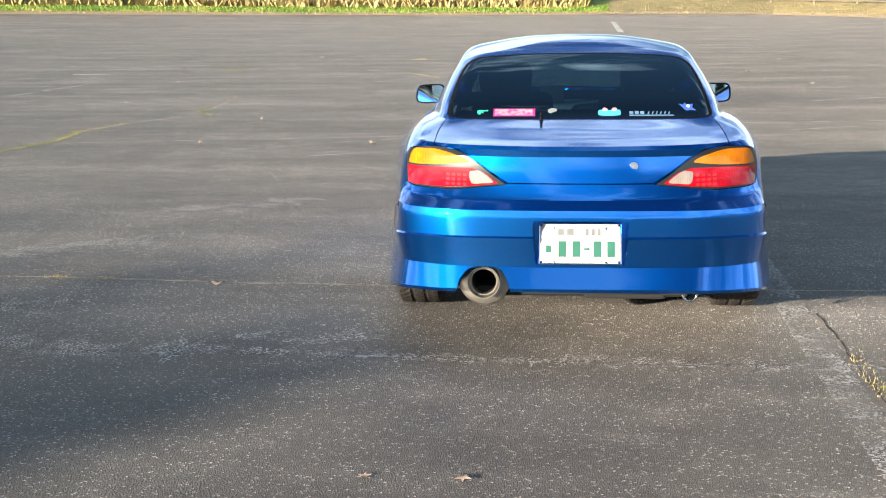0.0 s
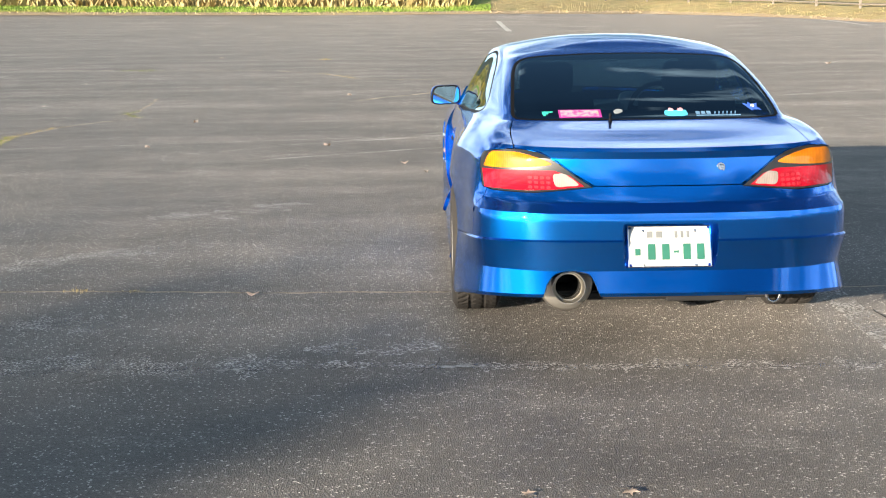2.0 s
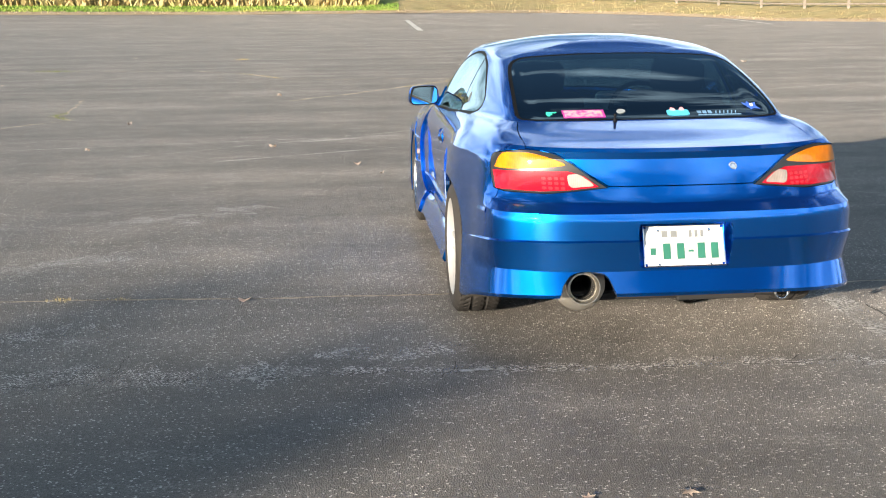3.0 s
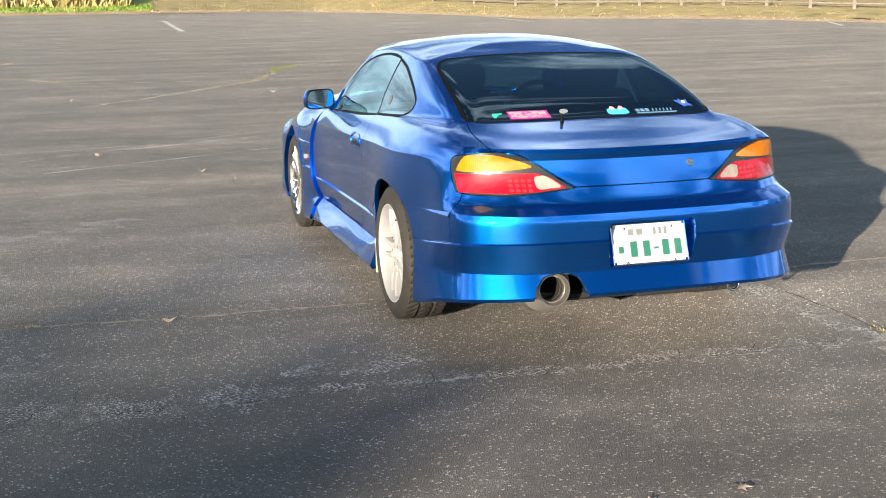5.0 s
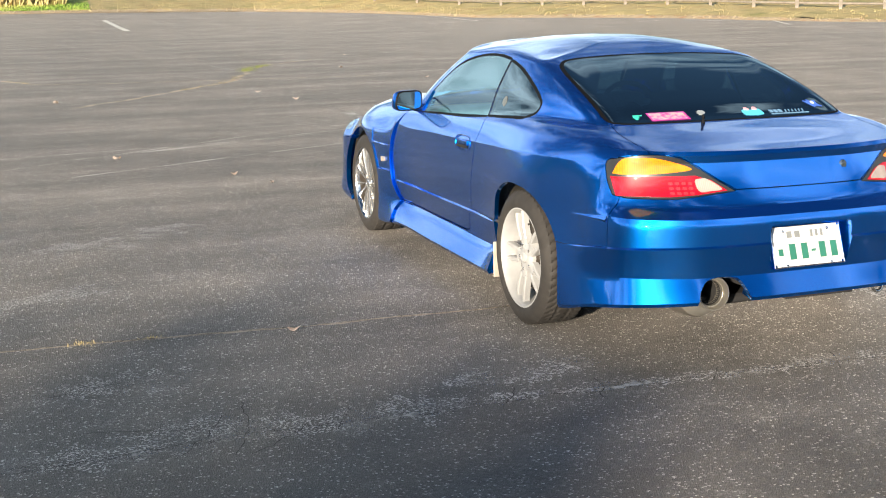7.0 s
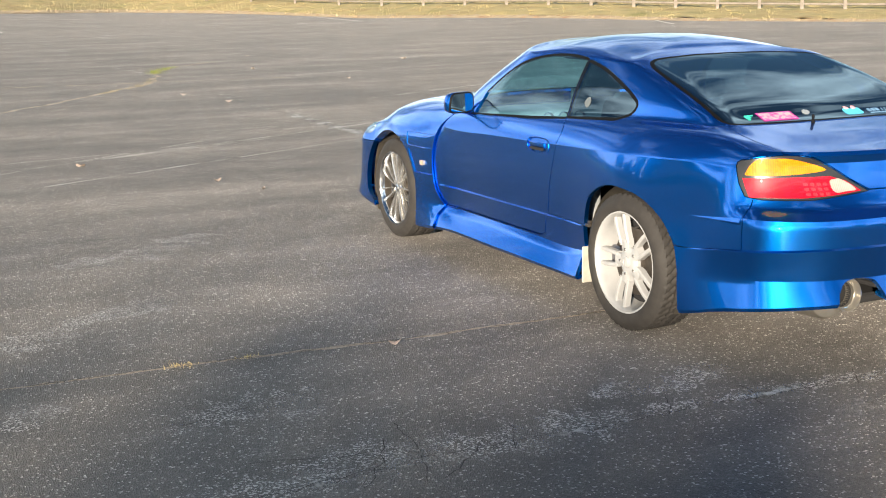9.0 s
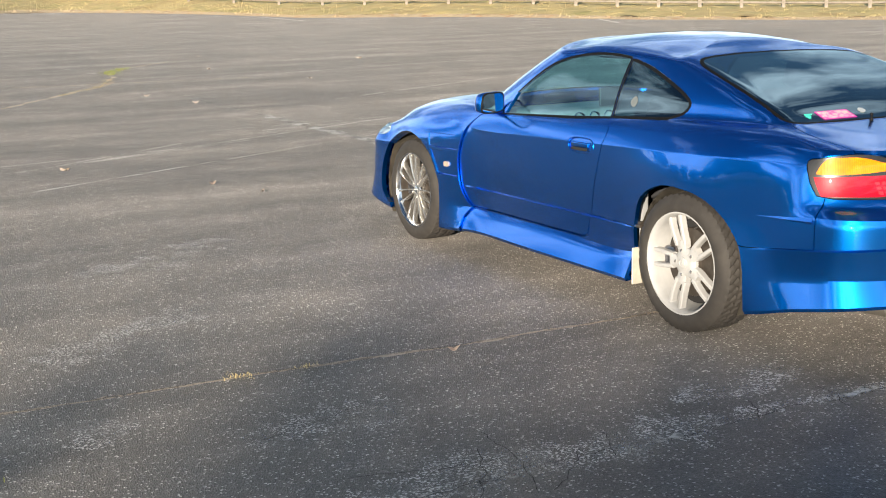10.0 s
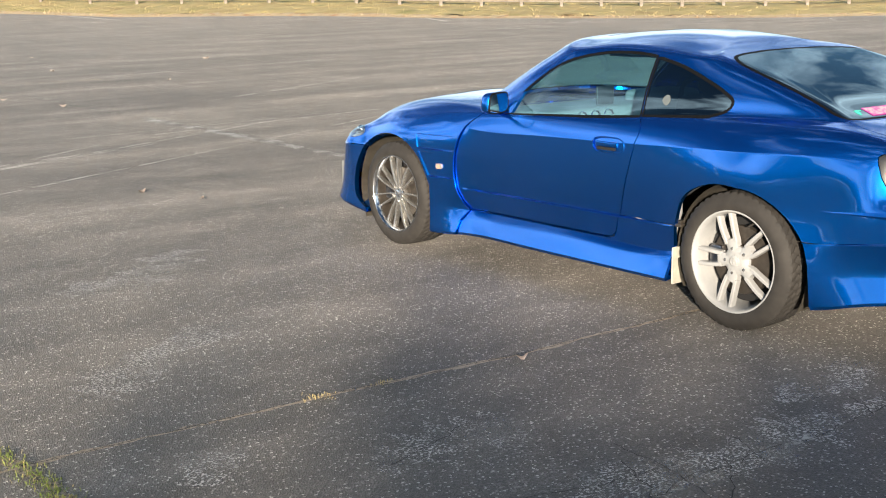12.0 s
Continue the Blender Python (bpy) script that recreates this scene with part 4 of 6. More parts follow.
def tyre_mesh(R=0.310, width=0.222, rim=0.222):
    """Rounded sidewalls, and a tread cut by curved V grooves and three rings."""
    bm = bmesh.new()
    w = width / 2
    n = 288
    half = [(rim, -w + 0.012), (rim + 0.012, -w + 0.002), (rim + 0.035, -w - 0.002), (R - 0.030, -w + 0.004), (R - 0.012, -w + 0.016)]
    side = curve2(half, 3)
    prof = list(side)
    tread = [-w + 0.022 + (2 * w - 0.044) * k / 26 for k in range(27)]
    prof += [(R - 0.004 * (2 * t / width) ** 2, t) for t in tread]
    prof += [(r, -h) for r, h in side[::-1]]
    rows = []
    for r, h in prof:
        row = []
        for k in range(n):
            rr = r
            if r > R - 0.010:
                u = abs(h) / w
                phase = (k / n * 48 + 1.9 * u ** 1.4 * (1 if h > 0 else 1)) % 1.0
                groove = (phase < 0.26 and u > 0.12) or abs(abs(h) - 0.030) < 0.0045
                rr = r - (0.006 if groove else 0.0)
            a = 2 * math.pi * k / n
            row.append(bm.verts.new((rr * math.cos(a), rr * math.sin(a), h)))
        rows.append(row)
    for a, b in zip(rows, rows[1:]):
        for k in range(n):
            bm.faces.new((a[k], b[k], b[(k + 1) % n], a[(k + 1) % n]))
    bmesh.ops.recalc_face_normals(bm, faces=bm.faces[:])
    return bm


def spoke(bm, a, r0, r1, off0, off1, w0, w1, z0, z1, thick, bow=0.0, n=7):
    """A spoke from the hub to the rim: centre line at angle a, offset sideways, with a rounded face."""
    ca, sa = math.cos(a), math.sin(a)
    rows = []
    for k in range(n):
        t = k / (n - 1)
        r = r0 + (r1 - r0) * t
        o = off0 + (off1 - off0) * math.sin(t * math.pi / 2)
        w = w0 + (w1 - w0) * t
        z = z0 + (z1 - z0) * t + bow * math.sin(t * math.pi)
        sect = [(-w, z - thick), (-w, z - 0.006), (-w * 0.6, z), (w * 0.6, z), (w, z - 0.006), (w, z - thick)]
        rows.append([bm.verts.new((r * ca - (o + q) * sa, r * sa + (o + q) * ca, h)) for q, h in sect])
    for p, q in zip(rows, rows[1:]):
        for i in range(5):
            bm.faces.new((p[i], q[i], q[i + 1], p[i + 1]))
    bm.faces.new(rows[0]), bm.faces.new(rows[-1][::-1])


def wheel(name, s, x, y, z, front):
    face = 0.106                                                     # how far the rim's lip stands out from the wheel's middle
    w = part(name, tyre_mesh(), TYRE, car, "wheel with a black grooved tyre and " + ("a polished thin-spoked rim" if front else "a white twin-spoked rim"), 32)
    w.matrix_basis = wheel_pose(x, y, z, s)
    metal = CHROME if front else WHITE_RIM
    bm = bmesh.new()
    R = 0.232
    barrel = [(R, face - 0.004), (R - 0.003, face), (R - 0.009, face), (R - 0.014, face - 0.006), (R - 0.020, face - 0.03), (R - 0.026, 0.0), (R - 0.03, -0.09), (R, -0.10), (R - 0.010, 0.06), (R, face - 0.004)]
    lathe(bm, barrel[:5] + [(R, face - 0.03), (R, face - 0.004)] if front else barrel, 72)
    bmesh.ops.recalc_face_normals(bm, faces=bm.faces[:])
    part("rim", bm, metal, w, "polished chrome rim" if front else "white painted rim", 35)
    if front:
        # the barrel is darker than the chrome lip
        bm = bmesh.new()
        lathe(bm, [(R - 0.021, face - 0.028)] + barrel[5:-1] + [(R - 0.014, face - 0.032), (R - 0.021, face - 0.028)], 72)
        bmesh.ops.recalc_face_normals(bm, faces=bm.faces[:])
        part("barrel", bm, STEEL, w, "dull dark rim barrel", 35)
    rim = w
    if front:
        for k in range(7):
            a = 2 * math.pi * k / 7 + 0.1
            for q in (-1, 1):
                bm = bmesh.new()
                spoke(bm, a + q * 0.06, 0.026, 0.216, q * 0.003, q * 0.022, 0.0058, 0.0064, face - 0.026, face - 0.010, 0.034, 0.005, 9)
                bmesh.ops.recalc_face_normals(bm, faces=bm.faces[:])
                part("spoke", bm, MACHINED, rim, "", 30)
    else:
        for k in range(5):
            a = 2 * math.pi * k / 5 + 0.349
            for q in (-1, 1):
                bm = bmesh.new()
                spoke(bm, a, 0.082, 0.216, q * 0.0250, q * 0.0340, 0.0098, 0.0092, face - 0.024, face - 0.024, 0.032, 0.004, 9)
                bmesh.ops.recalc_face_normals(bm, faces=bm.faces[:])
                part("spoke", bm, WHITE_RIM, rim, "", 30)
            bm = bmesh.new()
            spoke(bm, a, 0.030, 0.100, 0, 0, 0.024, 0.033, face - 0.022, face - 0.027, 0.034, 0.0, 7)
            bmesh.ops.recalc_face_normals(bm, faces=bm.faces[:])
            part("spoke_root", bm, WHITE_RIM, rim, "", 30)
    bm = bmesh.new()
    hub_z = face - (0.026 if front else 0.022)
    hr = 0.040 if front else 0.066
    lathe(bm, [(0.0005, hub_z), (hr * 0.55, hub_z), (hr * 0.86, hub_z - 0.004), (hr, hub_z - 0.014), (hr, hub_z - 0.06)], 40)
    bmesh.ops.recalc_face_normals(bm, faces=bm.faces[:])
    part("hub", bm, CHROME if front else WHITE_RIM, rim, "", 40)
    bm = bmesh.new()
    cr = 0.022 if front else 0.027
    lathe(bm, [(0.0005, hub_z + 0.008), (cr * 0.7, hub_z + 0.008), (cr * 0.95, hub_z + 0.005), (cr, hub_z - 0.004)], 28)
    lathe(bm, [(cr * 0.55, hub_z + 0.0082), (cr * 0.60, hub_z + 0.0100), (cr * 0.66, hub_z + 0.0082)], 28)
    box(bm, (-cr * 0.62, -0.003, hub_z + 0.0075), (cr * 0.62, 0.003, hub_z + 0.0100))
    bmesh.ops.recalc_face_normals(bm, faces=bm.faces[:])
    part("centre_cap", bm, CHROME if front else WHITE_RIM, rim, "", 40)
    for k in range(5):
        a = 2 * math.pi * (k + 0.5 * front) / 5 + (0.1 if front else 0.349)
        pr = 0.046 if front else 0.057
        m = Matrix.Translation((pr * math.cos(a), pr * math.sin(a), 0 if front else -0.009))
        bm = bmesh.new()
        lathe(bm, [(0.0005, hub_z + 0.010), (0.006, hub_z + 0.010), (0.0095, hub_z + 0.006), (0.0105, hub_z - 0.02)], 6, m)
        lathe(bm, [(0.0165, hub_z - 0.004), (0.0155, hub_z + 0.001), (0.0125, hub_z - 0.004)], 16, m)
        bmesh.ops.recalc_face_normals(bm, faces=bm.faces[:])
        part("wheel_nut", bm, MACHINED, rim, "bright steel wheel nut" if k == 0 else "", 30)
    bm = bmesh.new()
    lathe(bm, [(0.06, 0.040), (0.152, 0.040), (0.154, 0.035), (0.154, 0.012), (0.06, 0.012)], 48)
    lathe(bm, [(0.0, 0.055), (0.07, 0.055), (0.075, 0.02)], 32)
    bmesh.ops.recalc_face_normals(bm, faces=bm.faces[:])
    part("brake_disc", bm, STEEL, w, "bare steel brake disc", 40)
    bm = bmesh.new()
    lathe(bm, [(0.05, 0.004), (0.186, 0.004), (0.190, 0.008), (0.190, -0.010), (0.05, -0.010)], 48)
    bmesh.ops.recalc_face_normals(bm, faces=bm.faces[:])
    part("dust_shield", bm, DARK, w, "dark brake dust shield", 40)
    bm = bmesh.new()
    box(bm, (-0.05, 0.10, -0.01), (0.05, 0.168, 0.055))
    bevel(bm, 0.012, 2)
    part("brake_caliper", bm, GUNMETAL, w, "", 40)
    if not front:
        bm = bmesh.new()
        tube(bm, [(0.178, -0.085, face - 0.04), (0.172, -0.083, face - 0.018), (0.167, -0.081, face - 0.004)], [0.004, 0.004, 0.005], 8)
        part("valve_stem", bm, TYRE, rim, "black rubber valve", 40)
    return w


for s in (-1, 1):
    wheel("wheel", s, s * 0.744, 0.0, 0.292, False)
    wheel("wheel", s, s * 0.738, 2.525, 0.292, True)


def wheel_wells():
    for y0, rr in ((0.0, 0.355), (2.545, 0.395)):
        for s in (-1, 1):
            bm = bmesh.new()
            rows = []
            for x in (0.46, 0.60, 0.72, 0.80):
                rows.append([bm.verts.new((s * x, y0 + rr * math.cos(a), 0.285 + rr * math.sin(a))) for a in (radians(-28 + 236 * k / 28) for k in range(29))])
            for a, b in zip(rows, rows[1:]):
                for k in range(28):
                    bm.faces.new((a[k], a[k + 1], b[k + 1], b[k]))
            bm.faces.new(rows[0])
            bmesh.ops.solidify(bm, geom=bm.faces[:], thickness=0.006)
            bmesh.ops.recalc_face_normals(bm, faces=bm.faces[:])
            part("wheel_well", bm, LINER, car, "dusty dark wheel well liner", 40)


LINER = plain("dusty_liner", (0.075, 0.066, 0.052), 0.9, 0, 0.35, 9, 0.3)
wheel_wells()


def bumper_spur(s):
    """The thin folded crease that runs forward from the bumper's corner along the quarter."""
    bm = bmesh.new()
    rows = []
    for k in range(13):
        t = k / 12
        y = -.417 - .278 * t
        zs = (.566 + .026 * t, .566 + .009 * t, .566 - .008 * t)
        row = []
        for z, out in zip(zs, (0.0005, 0.0005 + 0.0045 * t, -0.003)):
            row.append(bm.verts.new((s * (on_skin_x(y, z) + out), y, z)))
        rows.append(row)
    for a, b in zip(rows, rows[1:]):
        for k in range(2):
            f = (a[k], b[k], b[k + 1], a[k + 1])
            bm.faces.new(f if s < 0 else f[::-1])
    bmesh.ops.remove_doubles(bm, verts=bm.verts[:], dist=1e-5)
    part("bumper_spur", bm, PAINT, car, "blue folded crease on the rear quarter", 15)


for s in (-1, 1):
    bumper_spur(s)


# ---- under the car ----
def underside():
    bm = bmesh.new()
    box(bm, (-0.46, -0.80, 0.20), (0.46, 3.05, 0.24))
    box(bm, (-0.76, 0.42, 0.165), (0.76, 2.10, 0.20))
    bevel(bm, 0.01, 1)
    part("floor_pan", bm, DARK, car, "dark floor pan")
    bm = bmesh.new()
    box(bm, (-0.25, -0.90, 0.29), (0.62, -0.50, 0.31))
    box(bm, (0.02, -0.80, 0.19), (0.36, -0.45, 0.27))
    bevel(bm, 0.012, 2)
    part("boot_floor", bm, DARK, car, "dark boot floor with a spare wheel tub")
    bm = bmesh.new()
    tube(bm, [(-0.62, 0.0, 0.27), (0.62, 0.0, 0.27)], 0.035, 12)
    tube(bm, [(-0.55, -0.1, 0.20), (0.0, -0.25, 0.22), (0.55, -0.1, 0.20)], 0.02, 8)
    part("rear_axle", bm, DARK, car, "", 40)


underside()


def exhaust():
    tip, way = Vector((-0.397, -0.908, 0.280)), Vector((0.0, -1.0, 0.06)).normalized()
    m = Matrix.Translation(tip) @ way.to_track_quat("Z", "Y").to_matrix().to_4x4()
    bm = bmesh.new()
    lathe(bm, [(0.066, -0.14), (0.066, -0.010), (0.0680, -0.004), (0.0675, 0.0), (0.0640, 0.0), (0.0620, -0.006), (0.0585, -0.020), (0.0550, -0.027), (0.0530, -0.026), (0.0515, -0.032), (0.0510, -0.07)], 64, m)
    bmesh.ops.recalc_face_normals(bm, faces=bm.faces[:])
    pipe = part("exhaust", bm, TITAN, car, "large round titanium exhaust tip with a black bore", 40)
    bm = bmesh.new()
    lathe(bm, [(0.0513, -0.040), (0.050, -0.28), (0.001, -0.28)], 40, m)
    bmesh.ops.recalc_face_normals(bm, faces=bm.faces[:])
    part("bore", bm, SOOT_AND_SHADE, pipe, "sooty black bore", 40)
    bm = bmesh.new()
    lathe(bm, [(0.001, -0.60), (0.100, -0.60), (0.114, -0.58), (0.116, -0.13), (0.108, -0.105), (0.090, -0.095), (0.060, -0.092)], 56, m)
    bmesh.ops.recalc_face_normals(bm, faces=bm.faces[:])
    part("silencer", bm, TITAN, pipe, "round pale metal silencer behind the tip", 40)
    bm = bmesh.new()
    box(bm, (-0.50, -0.90, 0.36), (-0.29, -0.62, 0.372))
    bevel(bm, 0.004, 1)
    part("heat_shield", bm, DARK, car, "dark heat shield over the exhaust")


exhaust()


# ---- number plate in its well ----
def number_plate():
    m = Matrix.Translation((0.0, -0.952, 0.4555)) @ Matrix.Rotation(radians(-19), 4, "X") @ Matrix.Rotation(radians(90), 4, "X")
    bm = bmesh.new()
    box(bm, (-0.165, -0.0825, 0), (0.165, 0.0825, 0.0016))
    bmesh.ops.bevel(bm, geom=[e for e in bm.edges if abs(e.verts[0].co.z - e.verts[1].co.z) > 0.001], offset=0.012, segments=4, affect="EDGES")
    base = part("number_plate", bm, PLATE_WHITE, car, "white number plate with green and grey bars")
    base.matrix_basis = m
    bm = bmesh.new()
    for p, q in (((-0.165, -0.0825), (0.165, -0.0825)), ((-0.165, 0.0825), (0.165, 0.0825)), ((-0.165, -0.0825), (-0.165, 0.0825)), ((0.165, -0.0825), (0.165, 0.0825))):
        tube(bm, [(*p, 0.001), (*q, 0.001)], 0.0028, 6)
    part("plate_frame", bm, CHROME, base, "thin bright plate frame", 40)
    bars = [(-0.078, 0.048, 0.024, 0.026), (-0.040, 0.048, 0.026, 0.026), (0.028, 0.048, 0.012, 0.028), (0.052, 0.048, 0.012, 0.028), (0.076, 0.048, 0.012, 0.028)]
    for x, y, w, h in bars:
        bm = bmesh.new()
        box(bm, (x - w / 2, y - h / 2, 0.0012), (x + w / 2, y + h / 2, 0.0026))
        bevel(bm, 0.0004, 1)
        part("bar", bm, PLATE_GREY, base, "grey bar")
    for x, y, w, h in [(-0.128, -0.022, 0.022, 0.028), (-0.072, -0.022, 0.031, 0.064), (-0.015, -0.022, 0.031, 0.064), (0.027, -0.022, 0.022, 0.009), (0.070, -0.022, 0.031, 0.064), (0.125, -0.022, 0.031, 0.064)]:
        bm = bmesh.new()
        box(bm, (x - w / 2, y - h / 2, 0.0012), (x + w / 2, y + h / 2, 0.0028))
        bevel(bm, 0.0005, 1)
        part("bar", bm, PLATE_GREEN, base, "green bar")
    for x, y in ((-0.105, 0.062), (0.105, 0.062), (-0.105, -0.078), (0.105, -0.078)):
        bm = bmesh.new()
        lathe(bm, [(0.0004, 0.006), (0.004, 0.0055), (0.0065, 0.003), (0.007, 0.001)], 14, Matrix.Translation((x, y, 0)))
        part("bolt", bm, CHROME, base, "", 40)
    bm = bmesh.new()
    lathe(bm, [(0.0004, 0.0045), (0.010, 0.0040), (0.0125, 0.001)], 20, Matrix.Translation((-0.105, 0.060, 0)))
    part("seal_cap", bm, plain("aluminium_cap", (0.7, 0.7, 0.7), 0.4, 0.6), base, "round grey seal cap", 40)


number_plate()


PALE_AMBER = plain("pale_amber_bulb", (0.50, 0.27, 0.16), 0.4)


# ---- door mirrors ----
def door_mirror(s):
    base = part("door_mirror", mirror_shell(s), PAINT, car, "blue door mirror with a black-rimmed glass", 40)
    bm = bmesh.new()
    out = curve2([(-.078, -.040), (-.080, .020), (-.060, .046), (0, .050), (.060, .046), (.074, .010), (.066, -.038), (.0, -.048)], 4, True)
    c = bm.verts.new((0, 0, 0))
    ring = [bm.verts.new((x, 0, z)) for x, z in out]
    for a, b in zip(ring, ring[1:] + ring[:1]):
        bm.faces.new((c, a, b))
    m = Matrix.Translation((s * 0.846, 1.556, 0.890)) @ Matrix.Rotation(radians(-s * 14), 4, "Z") @ Matrix.Rotation(radians(3), 4, "X")
    bmesh.ops.transform(bm, matrix=m, verts=bm.verts[:])
    bmesh.ops.recalc_face_normals(bm, faces=bm.faces[:])
    bmesh.ops.solidify(bm, geom=bm.faces[:], thickness=-0.003)
    part("mirror_glass", bm, MIRROR, base, "mirror glass")
    bm = bmesh.new()
    ring2 = [m @ Vector((x * 1.05, 0.004, z * 1.07)) for x, z in out]
    tube(bm, ring2 + ring2[:1], 0.005, 6, False)
    part("mirror_rim", bm, RUBBER_TRIM, base, "black rim", 60)


def mirror_shell(s):
    """A rounded cup, open to the rear, on a short foot at the front of the door's glass."""
    bm = bmesh.new()
    out = curve2([(-.085, -.045), (-.088, .022), (-.065, .053), (0, .058), (.066, .054), (.084, .012), (.074, -.044), (.0, -.055)], 4, True)
    rows = []
    for d, k in ((-0.010, 0.97), (-0.005, 1.0), (0.012, 1.0), (0.030, 0.95), (0.046, 0.82), (0.057, 0.58), (0.062, 0.25)):
        rows.append([bm.verts.new((x * k - 0.15 * d * (-s), d, z * k)) for x, z in out])
    for a, b in zip(rows, rows[1:]):
        n = len(a)
        for i in range(n):
            bm.faces.new((a[i], a[(i + 1) % n], b[(i + 1) % n], b[i]))
    bm.faces.new(rows[-1]), bm.faces.new(rows[0][::-1])
    m = Matrix.Translation((s * 0.848, 1.575, 0.890)) @ Matrix.Rotation(radians(-s * 14), 4, "Z")
    bmesh.ops.transform(bm, matrix=m, verts=bm.verts[:])
    # the foot and the triangular corner piece
    tri = [(1.535, .836), (1.70, .826), (1.655, .868), (1.485, .948)]
    front = [Vector((s * (on_skin_x(y, z) + 0.010), y, z)) for y, z in tri]
    rear = [Vector((s * (on_skin_x(y, z) - 0.012), y, z)) for y, z in tri]
    a, b = [bm.verts.new(p) for p in front], [bm.verts.new(p) for p in rear]
    bm.faces.new(a), bm.faces.new(b[::-1])
    for i in range(4):
        bm.faces.new((a[i], b[i], b[(i + 1) % 4], a[(i + 1) % 4]))
    tube(bm, [(s * 0.755, 1.64, 0.850), (s * 0.80, 1.645, 0.862), (s * 0.84, 1.63, 0.880)], [0.030, 0.026, 0.03], 10)
    bmesh.ops.recalc_face_normals(bm, faces=bm.faces[:])
    return bm


for s in (-1, 1):
    door_mirror(s)
    # pull handle in its oval recess, with the lock beside it
    bm = bmesh.new()
    x = on_skin_x(0.79, 0.742)
    box(bm, (x - 0.016, 0.722, 0.724), (x + 0.003, 0.868, 0.750))
    bevel(bm, 0.006, 3)
    for v in bm.verts:
        v.co.x *= s
    bmesh.ops.recalc_face_normals(bm, faces=bm.faces[:])
    part("door_handle", bm, PAINT, doors[s], "blue pull handle", 40)
    # a solid black block puts the shade under the pull into colour
    bm = bmesh.new()
    box(bm, (s * x - 0.012, 0.735, 0.7115), (s * x + 0.006, 0.850, 0.7245))
    bevel(bm, 0.003, 2)
    part("handle_slot_shade", bm, SOOT_AND_SHADE, doors[s], "black block for the shade behind the pull handle", 40)
    bm = bmesh.new()
    ring = [(0.782 + 0.104 * math.copysign(abs(math.cos(a)) ** 0.6, math.cos(a)), 0.735 + 0.037 * math.copysign(abs(math.sin(a)) ** 0.75, math.sin(a))) for a in (2 * math.pi * k / 48 for k in range(49))]
    tube(bm, [(s * (on_skin_x(p, q) + 0.0005), p, q) for p, q in ring], 0.0028, 6, False)
    bmesh.ops.recalc_face_normals(bm, faces=bm.faces[:])
    part("handle_bezel", bm, PAINT, doors[s], "blue raised rim round the handle", 50)
    bm = bmesh.new()
    lathe(bm, [(0.0005, 0.006), (0.008, 0.006), (0.011, 0.002), (0.0115, -0.01)], 20, wheel_pose(s * (x - 0.010), 0.708, 0.738, s))
    bmesh.ops.recalc_face_normals(bm, faces=bm.faces[:])
    part("door_lock", bm, CHROME, doors[s], "chrome key lock", 40)
    # side marker on the fender
    surface_patch("side_marker", curve2([(2.096, .504), (2.092, .516), (2.073, .519), (2.054, .516), (2.050, .504), (2.054, .492), (2.073, .489), (2.092, .492)], 4, True), 0, CLEAR, car, s, 0.009, 0.016, "small clear side marker lamp")
    surface_patch("marker_bulb", curve2([(2.081, .504), (2.073, .511), (2.065, .504), (2.073, .497)], 4, True), 0, PALE_AMBER, car, s, 0.0105, 0.006, "pale amber bulb spot")
    # pale flap and steel clip ahead of the rear wheel
    bm = bmesh.new()
    box(bm, (0.752, 0.352, 0.125), (0.836, 0.360, 0.300))
    bevel(bm, 0.003, 1)
    for v in bm.verts:
        v.co.x *= s
    bmesh.ops.recalc_face_normals(bm, faces=bm.faces[:])
    part("mud_flap", bm, MUD_FLAP, car, "pale weathered mud flap", 30)
    bm = bmesh.new()
    box(bm, (0.775, 0.315, 0.398), (0.828, 0.350, 0.412))
    box(bm, (0.79, 0.325, 0.408), (0.818, 0.342, 0.426))
    bevel(bm, 0.003, 2)
    for v in bm.verts:
        v.co.x *= s
    bmesh.ops.recalc_face_normals(bm, faces=bm.faces[:])
    part("skirt_clip", bm, STEEL, car, "bare steel clip at the wheel arch", 30)
    # bright bowl under the headlamp's cover, with a lens in it
    bowl = surface_patch("headlamp_bowl", grown(HEADLAMP, -0.008), 0, MACHINED, car, s, -0.022, 0.01, "bright headlamp bowl")
    bm = bmesh.new()
    m = Matrix.Translation((s * (on_skin_x(2.98, .645) - 0.030), 2.985, 0.640)) @ Matrix.Rotation(radians(s * 60), 4, "Y")
    lathe(bm, [(0.0005, 0.018), (0.012, 0.016), (0.022, 0.008), (0.026, -0.004)], 24, m)
    bmesh.ops.recalc_face_normals(bm, faces=bm.faces[:])
    part("projector_lens", bm, CHROME, bowl, "round projector lens", 50)

# boot lock, stub aerial, fog lamp slot and tow shackle
bm = bmesh.new()
m = Matrix.Translation((0.215, on_skin_y(0.215, 0.762) + 0.002, 0.762)) @ Matrix.Rotation(radians(84), 4, "X")
lathe(bm, [(0.0005, 0.007), (0.010, 0.007), (0.012, 0.005), (0.0125, 0.003), (0.018, 0.003), (0.0195, 0.0)], 28, m)
bmesh.ops.recalc_face_normals(bm, faces=bm.faces[:])
part("boot_lock", bm, CHROME, car, "round chrome boot lock", 40)
bm = bmesh.new()
lathe(bm, [(0.0005, 0.036), (0.005, 0.035), (0.0065, 0.030), (0.0065, 0.022), (0.0050, 0.020), (0.0050, 0.016), (0.0070, 0.014), (0.0075, 0.004), (0.010, 0.0)], 16, Matrix.Translation((-0.166, -0.415, on_skin_z(-0.166, -0.415))))
